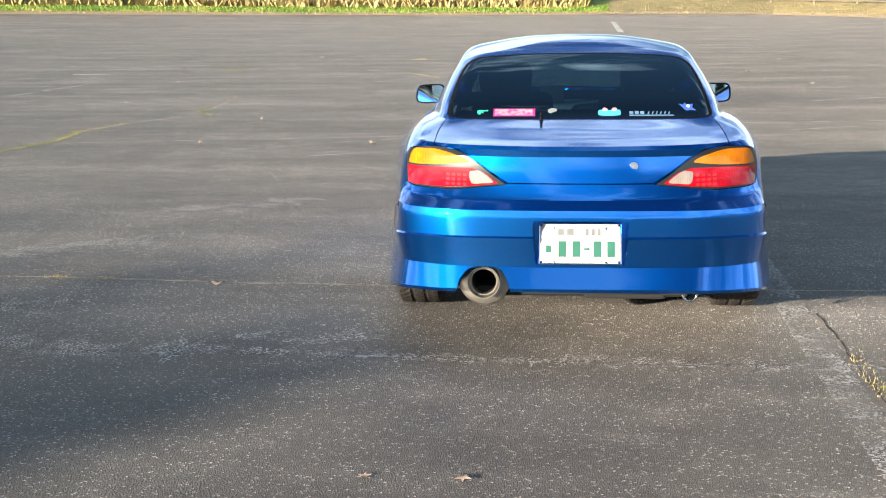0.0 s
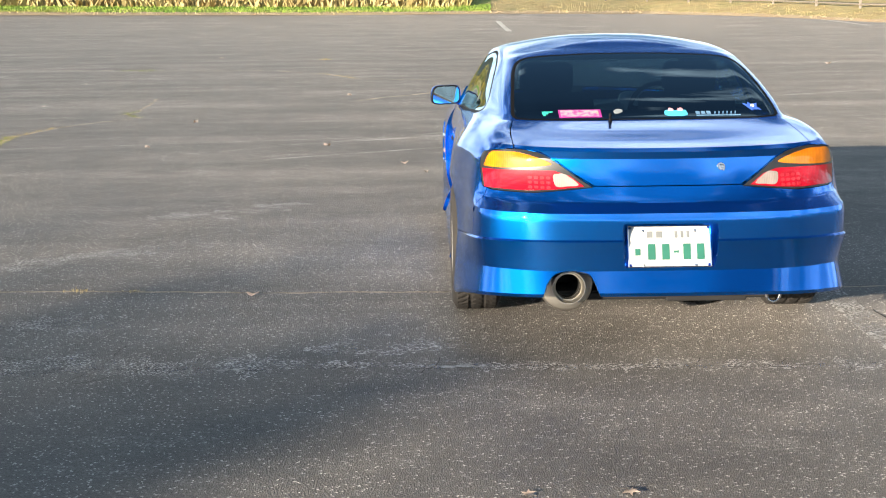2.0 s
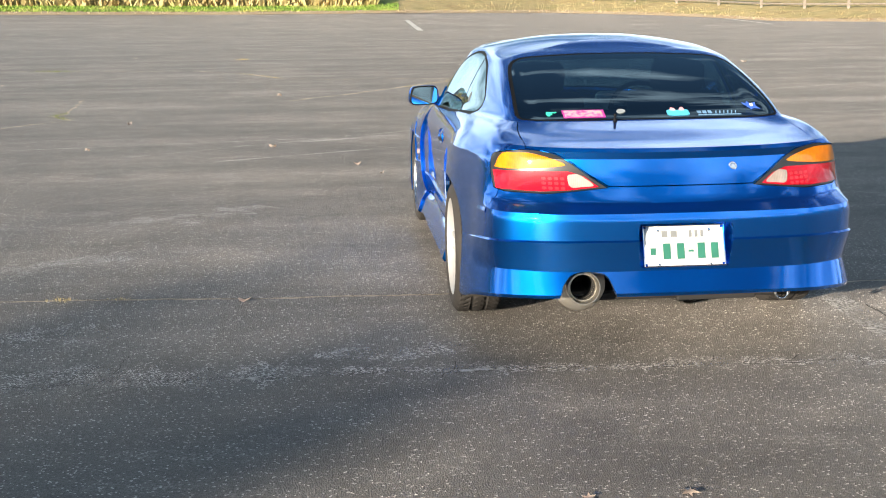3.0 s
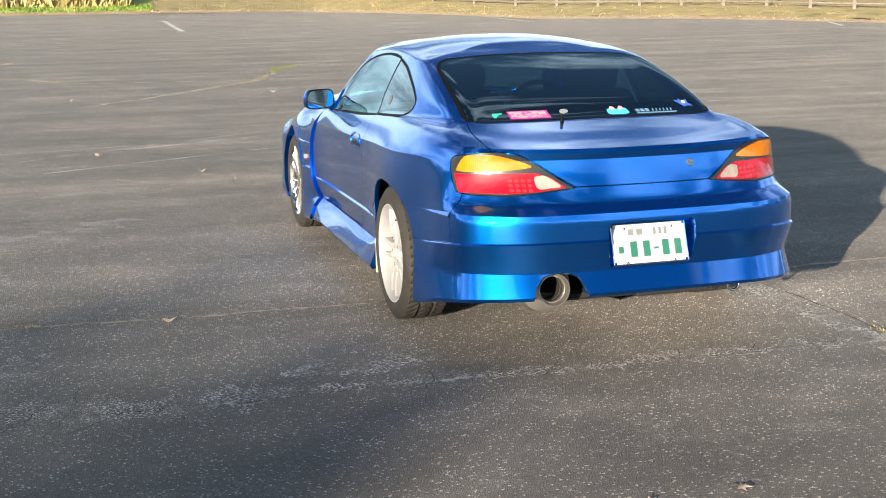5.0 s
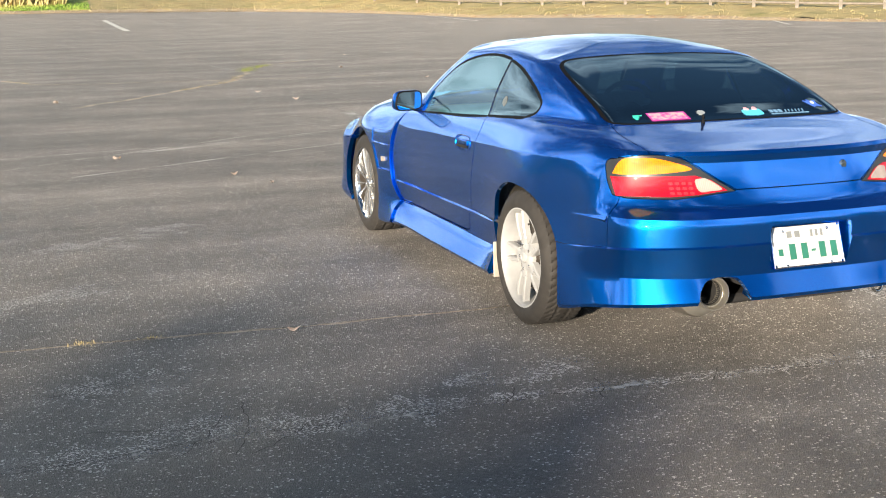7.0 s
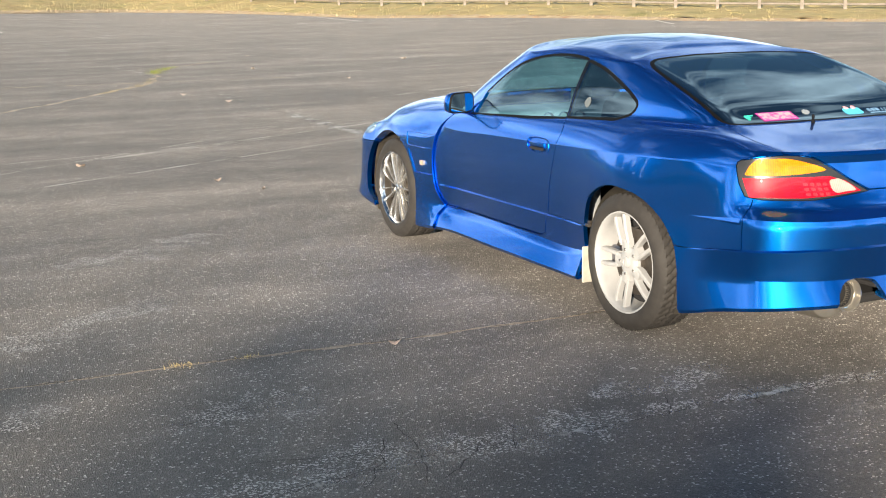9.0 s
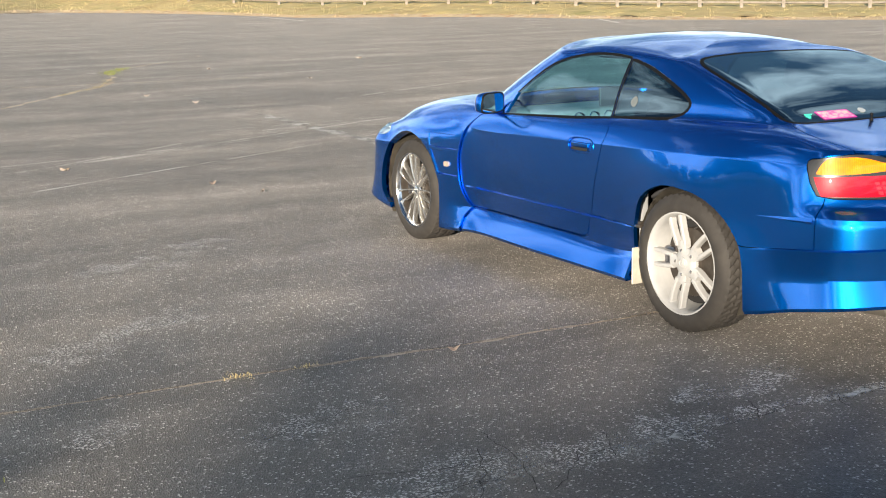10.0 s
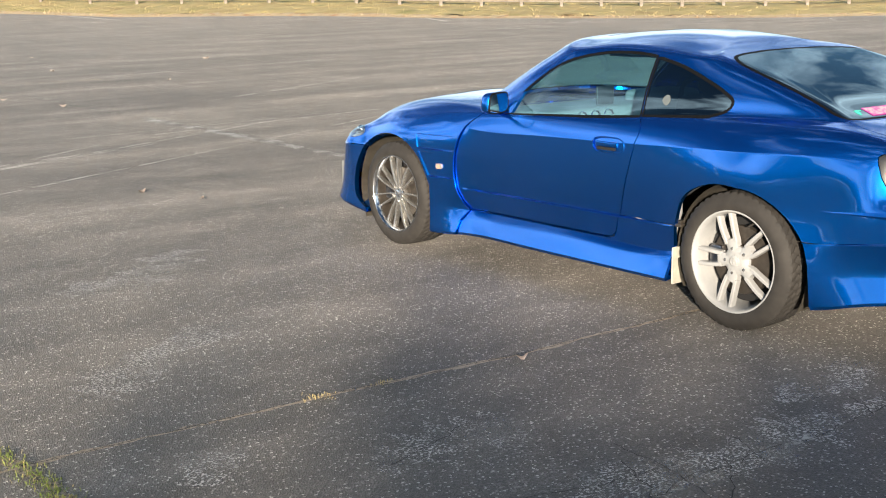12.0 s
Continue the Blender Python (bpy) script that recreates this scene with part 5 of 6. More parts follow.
part("stub_aerial", bm, RUBBER_TRIM, car, "short black stub aerial", 40)
bm = bmesh.new()
tube(bm, [(0.46 + 0.028 * math.cos(a), -0.83, 0.222 + 0.030 * math.sin(a)) for a in (radians(-200 + 220 * k / 12) for k in range(13))], 0.007, 8)
tube(bm, [(0.43, -0.83, 0.232), (0.49, -0.83, 0.236)], 0.006, 8)
part("tow_shackle", bm, CHROME, car, "bright steel tow shackle", 50)


# front plate, held out to one side of the nose
bm = bmesh.new()
box(bm, (-0.665, 3.352, 0.225), (-0.335, 3.360, 0.392))
bevel(bm, 0.003, 2)
front_plate = part("front_plate", bm, PLATE_GREY, car, "grey number plate standing off the nose", 40)
bm = bmesh.new()
box(bm, (-0.58, 3.24, 0.285), (-0.42, 3.354, 0.315))
bevel(bm, 0.004, 2)
part("plate_bracket", bm, DARK, front_plate, "dark plate bracket", 40)


# ---- inside the car ----
def cabin():
    def padded(name, lo, hi, w, mat, label="", m=None):
        bm = bmesh.new()
        box(bm, lo, hi)
        bevel(bm, w, 3)
        if m:
            bmesh.ops.transform(bm, matrix=m, verts=bm.verts[:])
        return part(name, bm, mat, car, label, 50)

    padded("cabin_floor", (-0.72, -0.30, 0.22), (0.72, 1.95, 0.26), 0.005, DARK)
    padded("parcel_shelf", (-0.60, -0.30, 0.855), (0.60, 0.16, 0.875), 0.005, DASH, "dark parcel shelf")
    padded("rear_bench", (-0.60, 0.12, 0.30), (0.60, 0.32, 0.90), 0.05, SEAT, "dark rear bench")
    padded("dashboard", (-0.66, 1.40, 0.62), (0.66, 1.86, 0.835), 0.05, DASH, "grey dashboard")
    padded("binnacle", (0.18, 1.38, 0.76), (0.56, 1.66, 0.895), 0.05, DASH, "hooded instrument binnacle")
    padded("centre_console", (-0.13, 0.70, 0.26), (0.13, 1.45, 0.58), 0.04, DASH)
    padded("screen", (-0.085, 1.50, 0.835), (0.055, 1.515, 0.940), 0.006, plain("black_screen", (0.02, 0.02, 0.024), 0.55), "black screen on the dashboard", Matrix.Rotation(radians(4), 4, "Z"))
    for s in (-1, 1):
        lean = Matrix.Translation((s * 0.36, 0.62, 0.48)) @ Matrix.Rotation(radians(14), 4, "X")
        seat = car
        for name, lo, hi, w in (("front_seat", (-0.245, -0.07, 0.0), (0.245, 0.07, 0.50), 0.06), ("cushion", (-0.25, 0.02, -0.14), (0.25, 0.52, 0.02), 0.05), ("headrest", (-0.135, -0.05, 0.51), (0.135, 0.05, 0.66), 0.045)):
            bm = bmesh.new()
            box(bm, lo, hi)
            bevel(bm, w, 3)
            bmesh.ops.transform(bm, matrix=lean, verts=bm.verts[:])
            made = part(name, bm, SEAT, seat, "dark cloth front seat" if name == "front_seat" else "", 50)
            seat = made if seat is car else seat
        padded("door_card", (min(s * 0.735, s * 0.69), 0.42, 0.25), (max(s * 0.735, s * 0.69), 1.80, 0.828), 0.01, DASH)
    # steering wheel on the right
    bm = bmesh.new()
    m = Matrix.Translation((0.36, 1.20, 0.80)) @ Matrix.Rotation(radians(66), 4, "X")
    tube(bm, [m @ Vector((0.178 * math.cos(a), 0.178 * math.sin(a), 0)) for a in (2 * math.pi * k / 36 for k in range(37))], 0.014, 8, False)
    for a in (0.2, math.pi - 0.2, -math.pi / 2):
        tube(bm, [m @ Vector((0.17 * math.cos(a), 0.17 * math.sin(a), 0)), m @ Vector((0.03 * math.cos(a), 0.03 * math.sin(a), 0.02))], 0.013, 8)
    lathe(bm, [(0.001, 0.035), (0.05, 0.03), (0.06, 0.01), (0.05, -0.05)], 24, m)
    bmesh.ops.recalc_face_normals(bm, faces=bm.faces[:])
    part("steering_wheel", bm, RUBBER_TRIM, car, "black three-spoke steering wheel", 50)
    for x in (-0.40, -0.30, -0.20):
        bm = bmesh.new()
        lathe(bm, [(0.026, 0.0), (0.034, 0.008), (0.036, 0.0)], 24, Matrix.Translation((x, 1.395, 0.79)) @ Matrix.Rotation(radians(90), 4, "X"))
        bmesh.ops.recalc_face_normals(bm, faces=bm.faces[:])
        part("air_vent", bm, CHROME, car, "round vent with a bright ring", 50)
    padded("inside_mirror", (-0.115, 1.235, 1.115), (0.115, 1.255, 1.165), 0.012, RUBBER_TRIM, "inside mirror")
    padded("roof_lining", (-0.44, 0.62, 1.130), (0.44, 1.16, 1.138), 0.003, DASH)


cabin()


# ---- stickers on the glass ----
def glass_patch(name, outline, mat, label, out=0.0022):
    s = -1 if sum(p[0] for p in outline) < 0 else 1
    return surface_patch(name, [(s * p[0], p[1]) for p in outline], 1, mat, car, s, out, 0.0012, label, 0.03)


def rect(x0, z0, x1, z1, lean=0.0):
    return [(x0, z0), (x1, z0), (x1 + lean, z1), (x0 + lean, z1)]


PINK = speckled("pink_patchwork_sticker", ((0.42, 0.03, 0.22), (0.50, 0.12, 0.35), (0.50, 0.46, 0.48), (0.48, 0.26, 0.06)), 60, 0.4, relief=0)
MAGENTA = plain("magenta_sticker", (0.45, 0.04, 0.28), 0.4)
MINT = plain("mint_sticker", (0.05, 0.62, 0.45), 0.4)
AQUA = plain("aqua_sticker", (0.10, 0.55, 0.80), 0.4)
ROSE = plain("rose_sticker", (0.85, 0.40, 0.45), 0.4)
PALE = plain("pale_blue_sticker", (0.16, 0.30, 0.48), 0.4)
WHITE = plain("white_sticker", (0.75, 0.76, 0.78), 0.4)
DEEP = plain("deep_blue_sticker", (0.05, 0.13, 0.55), 0.4)
glass_patch("sticker", rect(-.382, .9215, -.194, .9490), MAGENTA, "pink and white rectangular sticker on the rear window")
glass_patch("sticker", rect(-.374, .9240, -.205, .9465), PINK, "pink patchwork centre of a sticker", 0.0030)
glass_patch("sticker", [(-.450, .929), (-.440, .929), (-.436, .935), (-.428, .934), (-.428, .940), (-.408, .941), (-.405, .9435), (-.452, .9435), (-.456, .937)], MINT, "small mint green sticker on the rear window")
glass_patch("sticker", curve2([(.092, .925), (.088, .938), (.100, .944), (.14, .942), (.180, .944), (.187, .936), (.184, .925), (.14, .923)], 3, True), AQUA, "aqua rounded sticker on the rear window")
glass_patch("sticker", curve2([(.106, .942), (.112, .951), (.126, .949), (.130, .942)], 3, True), ROSE, "rose round ear of a sticker", 0.0030)
glass_patch("sticker", curve2([(.148, .942), (.154, .950), (.168, .951), (.172, .942)], 3, True), ROSE, "rose round ear of a sticker", 0.0030)
for k in range(3):
    glass_patch("sticker_bar", rect(.226 + .024 * k, .929, .243 + .024 * k, .938), PALE, "pale blue bar sticker")
glass_patch("sticker_bar", rect(.224, .9225, .420, .9250), PALE, "pale blue underline sticker")
for k in range(6):
    glass_patch("sticker_bar", rect(.306 + .018 * k, .9285, .311 + .018 * k, .937, .005), PALE, "pale blue slanted bar sticker")
glass_patch("sticker", curve2([(.490, .951), (.497, .956), (.493, .962), (.484, .961), (.481, .955)], 3, True), WHITE, "white and blue round sticker on the rear window", 0.003)
glass_patch("sticker", [(.450, .966), (.468, .962), (.475, .970), (.487, .962), (.512, .966), (.506, .952), (.520, .942), (.496, .944), (.480, .940), (.470, .948)], DEEP, "blue star-shaped sticker")
glass_patch("sticker", curve2([(-.120, .934), (-.098, .940), (-.100, .948), (-.120, .950), (-.136, .944), (-.134, .936)], 3, True), plain("grey_sticker", (0.28, 0.31, 0.33), 0.4), "grey oval sticker on the rear window")
surface_patch("sticker", curve2([(.535, .935), (.555, .955), (.540, .978), (.520, .978), (.508, .955), (.518, .935)], 3, True), 0, plain("silver_sticker", (0.11, 0.125, 0.13), 0.5), car, -1, 0.002, 0.001, "silver oval sticker on the quarter window", 0.03)


# ---- marks, cracks and weeds on the asphalt ----
def strip(name, pts, width, material, label, category, lift=0.003, ragged=0.0, seed=1, step=0.12, kind="structure"):
    """A thin band that lies on the ground along a line, with ragged edges if wanted."""
    rnd = random.Random(seed)
    line = []
    for (x0, y0), (x1, y1) in zip(pts, pts[1:]):
        n = max(1, int(math.hypot(x1 - x0, y1 - y0) / step))
        line += [(x0 + (x1 - x0) * k / n, y0 + (y1 - y0) * k / n) for k in range(n)]
    line.append(pts[-1])
    bm = bmesh.new()
    rows, drift = [], 0.0
    by_car = any(abs(x) < 4 and -5 < y < 6 for x, y in pts)
    lift = 0.0012 + 0.2 * lift if by_car else 0.0004 + 0.05 * lift
    for i, (x, y) in enumerate(line):
        a, b = line[max(i - 1, 0)], line[min(i + 1, len(line) - 1)]
        d = Vector((b[0] - a[0], b[1] - a[1])).normalized()
        n = Vector((-d.y, d.x))
        drift = drift * 0.7 + rnd.uniform(-1, 1) * ragged
        w = width * (1 + (rnd.uniform(-0.6, 0.6) if ragged else 0))
        row = []
        for q in (-w / 2, w / 2):
            p = Vector((x, y)) + n * (q + drift)
            row.append(bm.verts.new((p.x, p.y, ground_z(p.x, p.y) + lift)))
        rows.append(row)
    for p, q in zip(rows, rows[1:]):
        bm.faces.new((p[0], q[0], q[1], p[1]))
    for f in bm.faces:
        if f.normal.z < 0:
            f.normal_flip()
    bmesh.ops.recalc_face_normals(bm, faces=bm.faces[:])
    for f in bm.faces:
        f.normal_update()
        if f.normal.z < 0:
            f.normal_flip()
    return tagged(part(name, bm, material), label, category, kind=kind)


JOINT = [(-9.5, .52), (-6.2, .47), (-3.65, .413), (-2.766, .379), (-1.823, .309), (-.714, .314), (.6, .30), (1.8, .27), (4.2, .22), (9.0, .30)]
strip("joint_crack", JOINT, 0.026, CRACK_SAND, "straight joint in the asphalt filled with sandy grit", "crack", 0.003, 0.006, 3, 0.05)
strip("joint_crack", JOINT, 0.003, CRACK, "dark thin gap along the asphalt joint", "crack", 0.005, 0.008, 4, 0.05)
CROSS = [(-6.0, -1.0), (-3.6, -1.12), (-2.37, -1.05), (-1.2, -1.03), (-.2, -1.06), (.9, -1.10), (3.0, -1.05)]
strip("cross_crack", CROSS, 0.05, LINE_FAINT, "pale frayed seam across the asphalt", "crack", 0.0025, 0.012, 5, 0.04)
strip("cross_crack", CROSS, 0.0028, CRACK, "fine dark crack along the pale seam", "crack", 0.004, 0.016, 6, 0.04)
for k, (x, y, a, ln) in enumerate([(-2.45, -1.0, 0.9, .22), (-2.30, -.95, 1.2, .28), (-2.18, -1.1, .6, .20), (-2.55, -.90, -.3, .30), (-1.95, -1.0, 1.0, .12), (-1.3, -.98, .9, .10), (-.95, -1.02, 1.1, .12), (-.45, -1.04, .8, .10), (.1, -1.06, 1.0, .12), (.42, -1.05, .7, .10), (.70, -1.1, 1.2, .08), (-2.75, -.30, .2, .22)]):
    strip("fine_crack", [(x - ln * math.cos(a), y - ln * math.sin(a)), (x, y), (x + ln * math.cos(a + .25), y + ln * math.sin(a + .25))], 0.0026, CRACK, "short dark crack in the asphalt", "crack", 0.004, 0.010, 30 + k, 0.03)
for k, (pts, w) in enumerate([([(-3.1, -1.1), (-2.6, -1.0), (-2.1, -1.02), (-1.6, -1.0)], .26), ([(-2.5, -.88), (-2.2, -.98), (-1.9, -1.15)], .20), ([(-1.6, -1.0), (-.9, -1.02), (-.2, -1.05)], .10), ([(-.2, -1.05), (.5, -1.08), (.9, -1.1)], .12), ([(-3.0, -.35), (-2.7, -.28), (-2.4, -.33)], .24), ([(-1.5, -.75), (-1.1, -.8), (-.8, -.7)], .16), ([(-3.4, .9), (-3.0, 1.3), (-2.5, 1.5)], .25), ([(-2.9, 2.6), (-2.4, 2.7), (-1.9, 3.2)], .28), ([(-3.5, -.1), (-3.3, .1)], .2)]):
    strip("stone_flecks", pts, w, FLECK, "pale stone flecks where the asphalt has worn", "scuff", 0.002 + 0.0003 * k, 0.03, 110 + k, 0.05)
STALL = [(.93, -3.6), (.965, -1.96), (1.0, -.6), (1.03, .15), (1.06, 3.0), (1.10, 6.46), (1.22, 10.3)]
strip("stall_line", STALL, 0.14, LINE_WHITE, "worn white parking line, mostly rubbed off", "parking line", 0.004)
strip("stall_line_far", [(1.22, 10.3), (1.5, 16.0), (1.66, 22.0), (2.2, 33.0), (2.6, 44.0)], 0.12, LINE_FAINT, "faint remains of a white parking line", "parking line", 0.006)
strip("stall_line_end", [(3.13, 56.1), (3.46, 72.0)], 0.30, LINE_FRESH, "white parking line at the far side of the lot", "parking line", 0.010)
for a, b in (((1.19, 7.2), (1.27, 10.6)), ((1.68, 20.6), (1.64, 23.4)), ((2.22, 31.2), (2.19, 34.4))):
    strip("stall_line_rest", [a, b], 0.15, LINE_WORN, "remaining length of a worn white parking line", "parking line", 0.003)
strip("stall_gap", [(1.10, -3.4), (1.085, -1.5), (1.115, -.2)], 0.005, CRACK, "dark crack beside the worn parking line", "crack", 0.006, 0.008, 61, 0.05)
for k, (a, b, w) in enumerate([((-2.6, 5.75), (3.4, 8.70), .020), ((-2.4, 7.05), (3.0, 9.55), .016), ((-1.9, 7.25), (.5, 8.25), .014), ((-3.4, 6.3), (-.2, 8.5), .014), ((.6, 8.9), (6.5, 9.8), .020), ((-5.8, 6.9), (-.4, 7.9), .016), ((3.0, 12.2), (7.8, 14.8), .03), ((-.2, 9.2), (2.4, 9.4), .02), ((-9.2, 14.3), (-9.0, 17.4), .05), ((4.0, 18.2), (9.5, 19.5), .04)]):
    strip("scrape", [a, b], w * 1.2, SCRAPE, "thin pale scrape on the asphalt", "scrape", 0.0035, 0.003, 80 + k, 0.3)
for k, (x0, y0, x1, y1) in enumerate([(29.5, 32.6, 36.6, 38.6), (34.3, 32.2, 39.2, 36.2), (33.5, 27.1, 39.2, 31.6), (36.4, 25.2, 40.8, 28.6), (27.4, 37.9, 30.3, 43.5), (13.2, 73.5, 13.6, 83.2), (20.9, 55.8, 23.1, 74.5), (17.3, 55.6, 18.9, 53.1)]):
    strip("bay_line", [(x0, y0), (x1, y1)], 0.13, LINE_FRESH if k > 3 else LINE_WORN, "short white bay line by the verge", "parking line", 0.005, 0, 90 + k, 0.5)
strip("bright_patch", [(-10.7, 20.83), (-9.98, 20.91)], 0.20, LINE_FRESH, "bright white paint mark on the asphalt", "paint mark", 0.006, 0.02, 99, 0.2)


def weeds(name, pts, spread, count, tall, material, label, seed):
    """Small blades and leaves that grow from a crack."""
    rnd = random.Random(seed)
    bm = bmesh.new()
    lens = [math.hypot(b[0] - a[0], b[1] - a[1]) for a, b in zip(pts, pts[1:])]
    for _ in range(count):
        t, k = rnd.random() * sum(lens), 0
        while t > lens[k] and k < len(lens) - 1:
            t -= lens[k]
            k += 1
        f = t / lens[k]
        x = pts[k][0] + (pts[k + 1][0] - pts[k][0]) * f + rnd.gauss(0, spread)
        y = pts[k][1] + (pts[k + 1][1] - pts[k][1]) * f + rnd.gauss(0, spread)
        a, h, w = rnd.uniform(0, 6.3), tall * rnd.uniform(.35, 1), tall * rnd.uniform(.10, .22)
        lean = Vector((math.cos(a), math.sin(a), 0)) * h * rnd.uniform(.3, 1.1)
        side = Vector((-math.sin(a), math.cos(a), 0)) * w
        o = Vector((x, y, ground_z(x, y)))
        m = o + lean * .5 + Vector((0, 0, h * .75))
        vs = [bm.verts.new(p) for p in (o - side * .5, o + side * .5, m + side * .6, o + lean + Vector((0, 0, h)), m - side * .6)]
        bm.faces.new(vs)
    return tagged(part(name, bm, material), label, "weeds", kind="stuff")


WEED_LINE = [(-5.9, 5.2), (-5.52, 7.12), (-5.66, 8.16), (-5.45, 9.27)]
WEED_HOOK = [(-5.08, 9.98), (-4.72, 10.42), (-5.06, 11.06), (-4.97, 11.51), (-5.22, 13.9)]
strip("weed_crack", WEED_LINE + WEED_HOOK, 0.045, CRACK_SAND, "sandy crack with weeds across the lot", "crack", 0.004, 0.02, 40, 0.12)
weeds("weeds", WEED_LINE[:3], 0.040, 420, 0.026, MOSS, "green weeds along a crack in the asphalt", 1)
weeds("weeds", WEED_LINE[1:], 0.030, 160, 0.022, DRY, "dry straw along a crack in the asphalt", 12)
weeds("weeds", WEED_HOOK[1:4], 0.035, 120, 0.022, MOSS, "thin green weeds on a bent crack in the asphalt", 2)
EDGE = [(-4.02, 1.15), (-3.90, .62), (-3.86, .33), (-3.86, .10), (-3.84, -.35)]
strip("weed_crack", [(-4.3, 2.3)] + EDGE, 0.05, CRACK_SAND, "sandy crack with weeds", "crack", 0.004, 0.02, 41, 0.05)
weeds("weeds", EDGE[1:], 0.028, 560, 0.017, MOSS, "green weeds and straw on a crack", 3)
weeds("weeds", EDGE, 0.032, 150, 0.016, DRY, "dry straw on a crack", 4)
strip("weed_crack", [(-2.0, 13.0), (-.78, 14.68), (-.12, 15.63), (.84, 17.16), (1.16, 17.89), (1.70, 19.6), (1.96, 20.81), (2.72, 22.55), (4.2, 24.2)], 0.09, CRACK_SAND, "long sandy crack across the lot", "crack", 0.005, 0.05, 42, 0.2)
weeds("weeds", [(1.8, 20.2), (2.1, 21.3), (2.7, 22.4)], 0.09, 420, 0.032, MOSS, "clump of green weeds in the asphalt", 5)
weeds("weeds", [(-.12, 15.63), (.84, 17.16), (1.5, 19.0)], 0.05, 160, 0.024, DRY, "dry straw in a crack of the asphalt", 13)
strip("weed_crack", [(-12.3, 24.75), (-10.3, 23.8), (-7.45, 22.7), (-4.24, 22.04), (-3.09, 20.45), (-2.38, 18.7), (-1.36, 18.15), (3.8, 17.6)], 0.07, CRACK_SAND, "long far crack in the asphalt", "crack", 0.005, 0.05, 43, 0.25)
weeds("weeds", [(-7.9, 22.8), (-7.1, 22.6)], 0.08, 120, 0.035, MOSS, "small clump of weeds in the asphalt", 6)
weeds("weeds", [(-3.2, 20.6), (-2.4, 18.8)], 0.05, 90, 0.025, DRY, "dry straw in the far crack", 14)
weeds("weeds", [(-3.65, 27.1), (-3.6, 27.5)], 0.08, 60, 0.04, DRY, "dry weeds in the asphalt", 7)
weeds("weeds", [(-2.80, .385), (-2.72, .375)], 0.018, 40, 0.016, DRY, "tiny dry tuft in the asphalt joint", 8)
weeds("weeds", [(-2.50, .36), (-2.44, .355)], 0.014, 24, 0.014, DRY, "tiny dry tuft in the asphalt joint", 9)
weeds("weeds", [(1.12, -.9), (1.10, -1.35), (1.14, -1.6)], 0.022, 90, 0.016, DRY, "dry straw beside the worn parking line", 10)
weeds("weeds", [(1.13, -1.38), (1.17, -1.42)], 0.016, 50, 0.02, MOSS, "small green weed beside the parking line", 11)


# ---- fallen leaves ----
def leaf(x, y, size, turn, star, label):
    bm = bmesh.new()
    n, ring = (14 if star else 10), []
    for k in range(n):
        a = 2 * math.pi * k / n
        r = size * ((1.0 if k % 2 == 0 else 0.35) if star else (0.55 + 0.45 * abs(math.cos(a))))
        ring.append(bm.verts.new((r * math.cos(a), (r if star else 0.55 * r) * math.sin(a), 0.05 * size + (0.12 if star else 0.32) * size * math.cos(2 * a + 0.6))))
    c = bm.verts.new((0, 0, 0.05 * size))
    for a, b in zip(ring, ring[1:] + ring[:1]):
        bm.faces.new((c, a, b))
    low = min(v.co.z for v in bm.verts)
    for v in bm.verts:
        v.co.z -= low
    bmesh.ops.solidify(bm, geom=bm.faces[:], thickness=0.0008)
    ob = part("fallen_leaf", bm, LEAF_BROWN, smooth=60)
    ob.matrix_basis = pose(x, y, ground_z(x, y) + 0.0015, 0, 0, turn)
    return tagged(ob, label, "leaf", "fallen leaves")


leaf(-1.852, .252, .034, 10, False, "curled pale brown leaf lying on the asphalt")
leaf(-.379, -2.366, .036, 15, True, "small star-shaped pale leaf on the asphalt")
leaf(-.683, -2.378, .030, 80, True, "thin dry star-shaped leaf on the asphalt")
leaf(-1.177, 5.352, .045, 40, False, "small pinkish dry leaf on the asphalt")
leaf(-.98, 4.75, .032, 70, False, "small dry leaf far from the car")
leaf(1.127, 12.84, .07, 20, False, "dry pale leaf on the open asphalt")
rnd = random.Random(21)
for x, y in [(-3.85, 6.92), (-3.85, 9.67), (-2.0, 6.9), (3.9, 20.5), (4.4, 16.4), (-6.6, 12.5), (.9, 14.5), (-6.65, 29.0), (5.5, 26.0), (8.0, 22.0), (-2.2, 14.0), (-7.4, 17.8)]:
    leaf(x, y, rnd.uniform(.04, .07), rnd.uniform(0, 180), False, "pale dry leaf scattered on the asphalt")


# ---- the far verge: sandy kerb line, grass bank, shrubs and a timber rail fence ----
def swell(az):
    """The bank grows with the lot: wider and taller where it lies farther off."""
    return edge_r(az) / 55


def bank_z(az, r):
    x, y, z = polar(az, r)
    d = (r - edge_r(az)) / swell(az)
    return z + (0.05 + 0.06 * max(d, 0) * (0.5 + min(d, 3) / 6)) * swell(az)


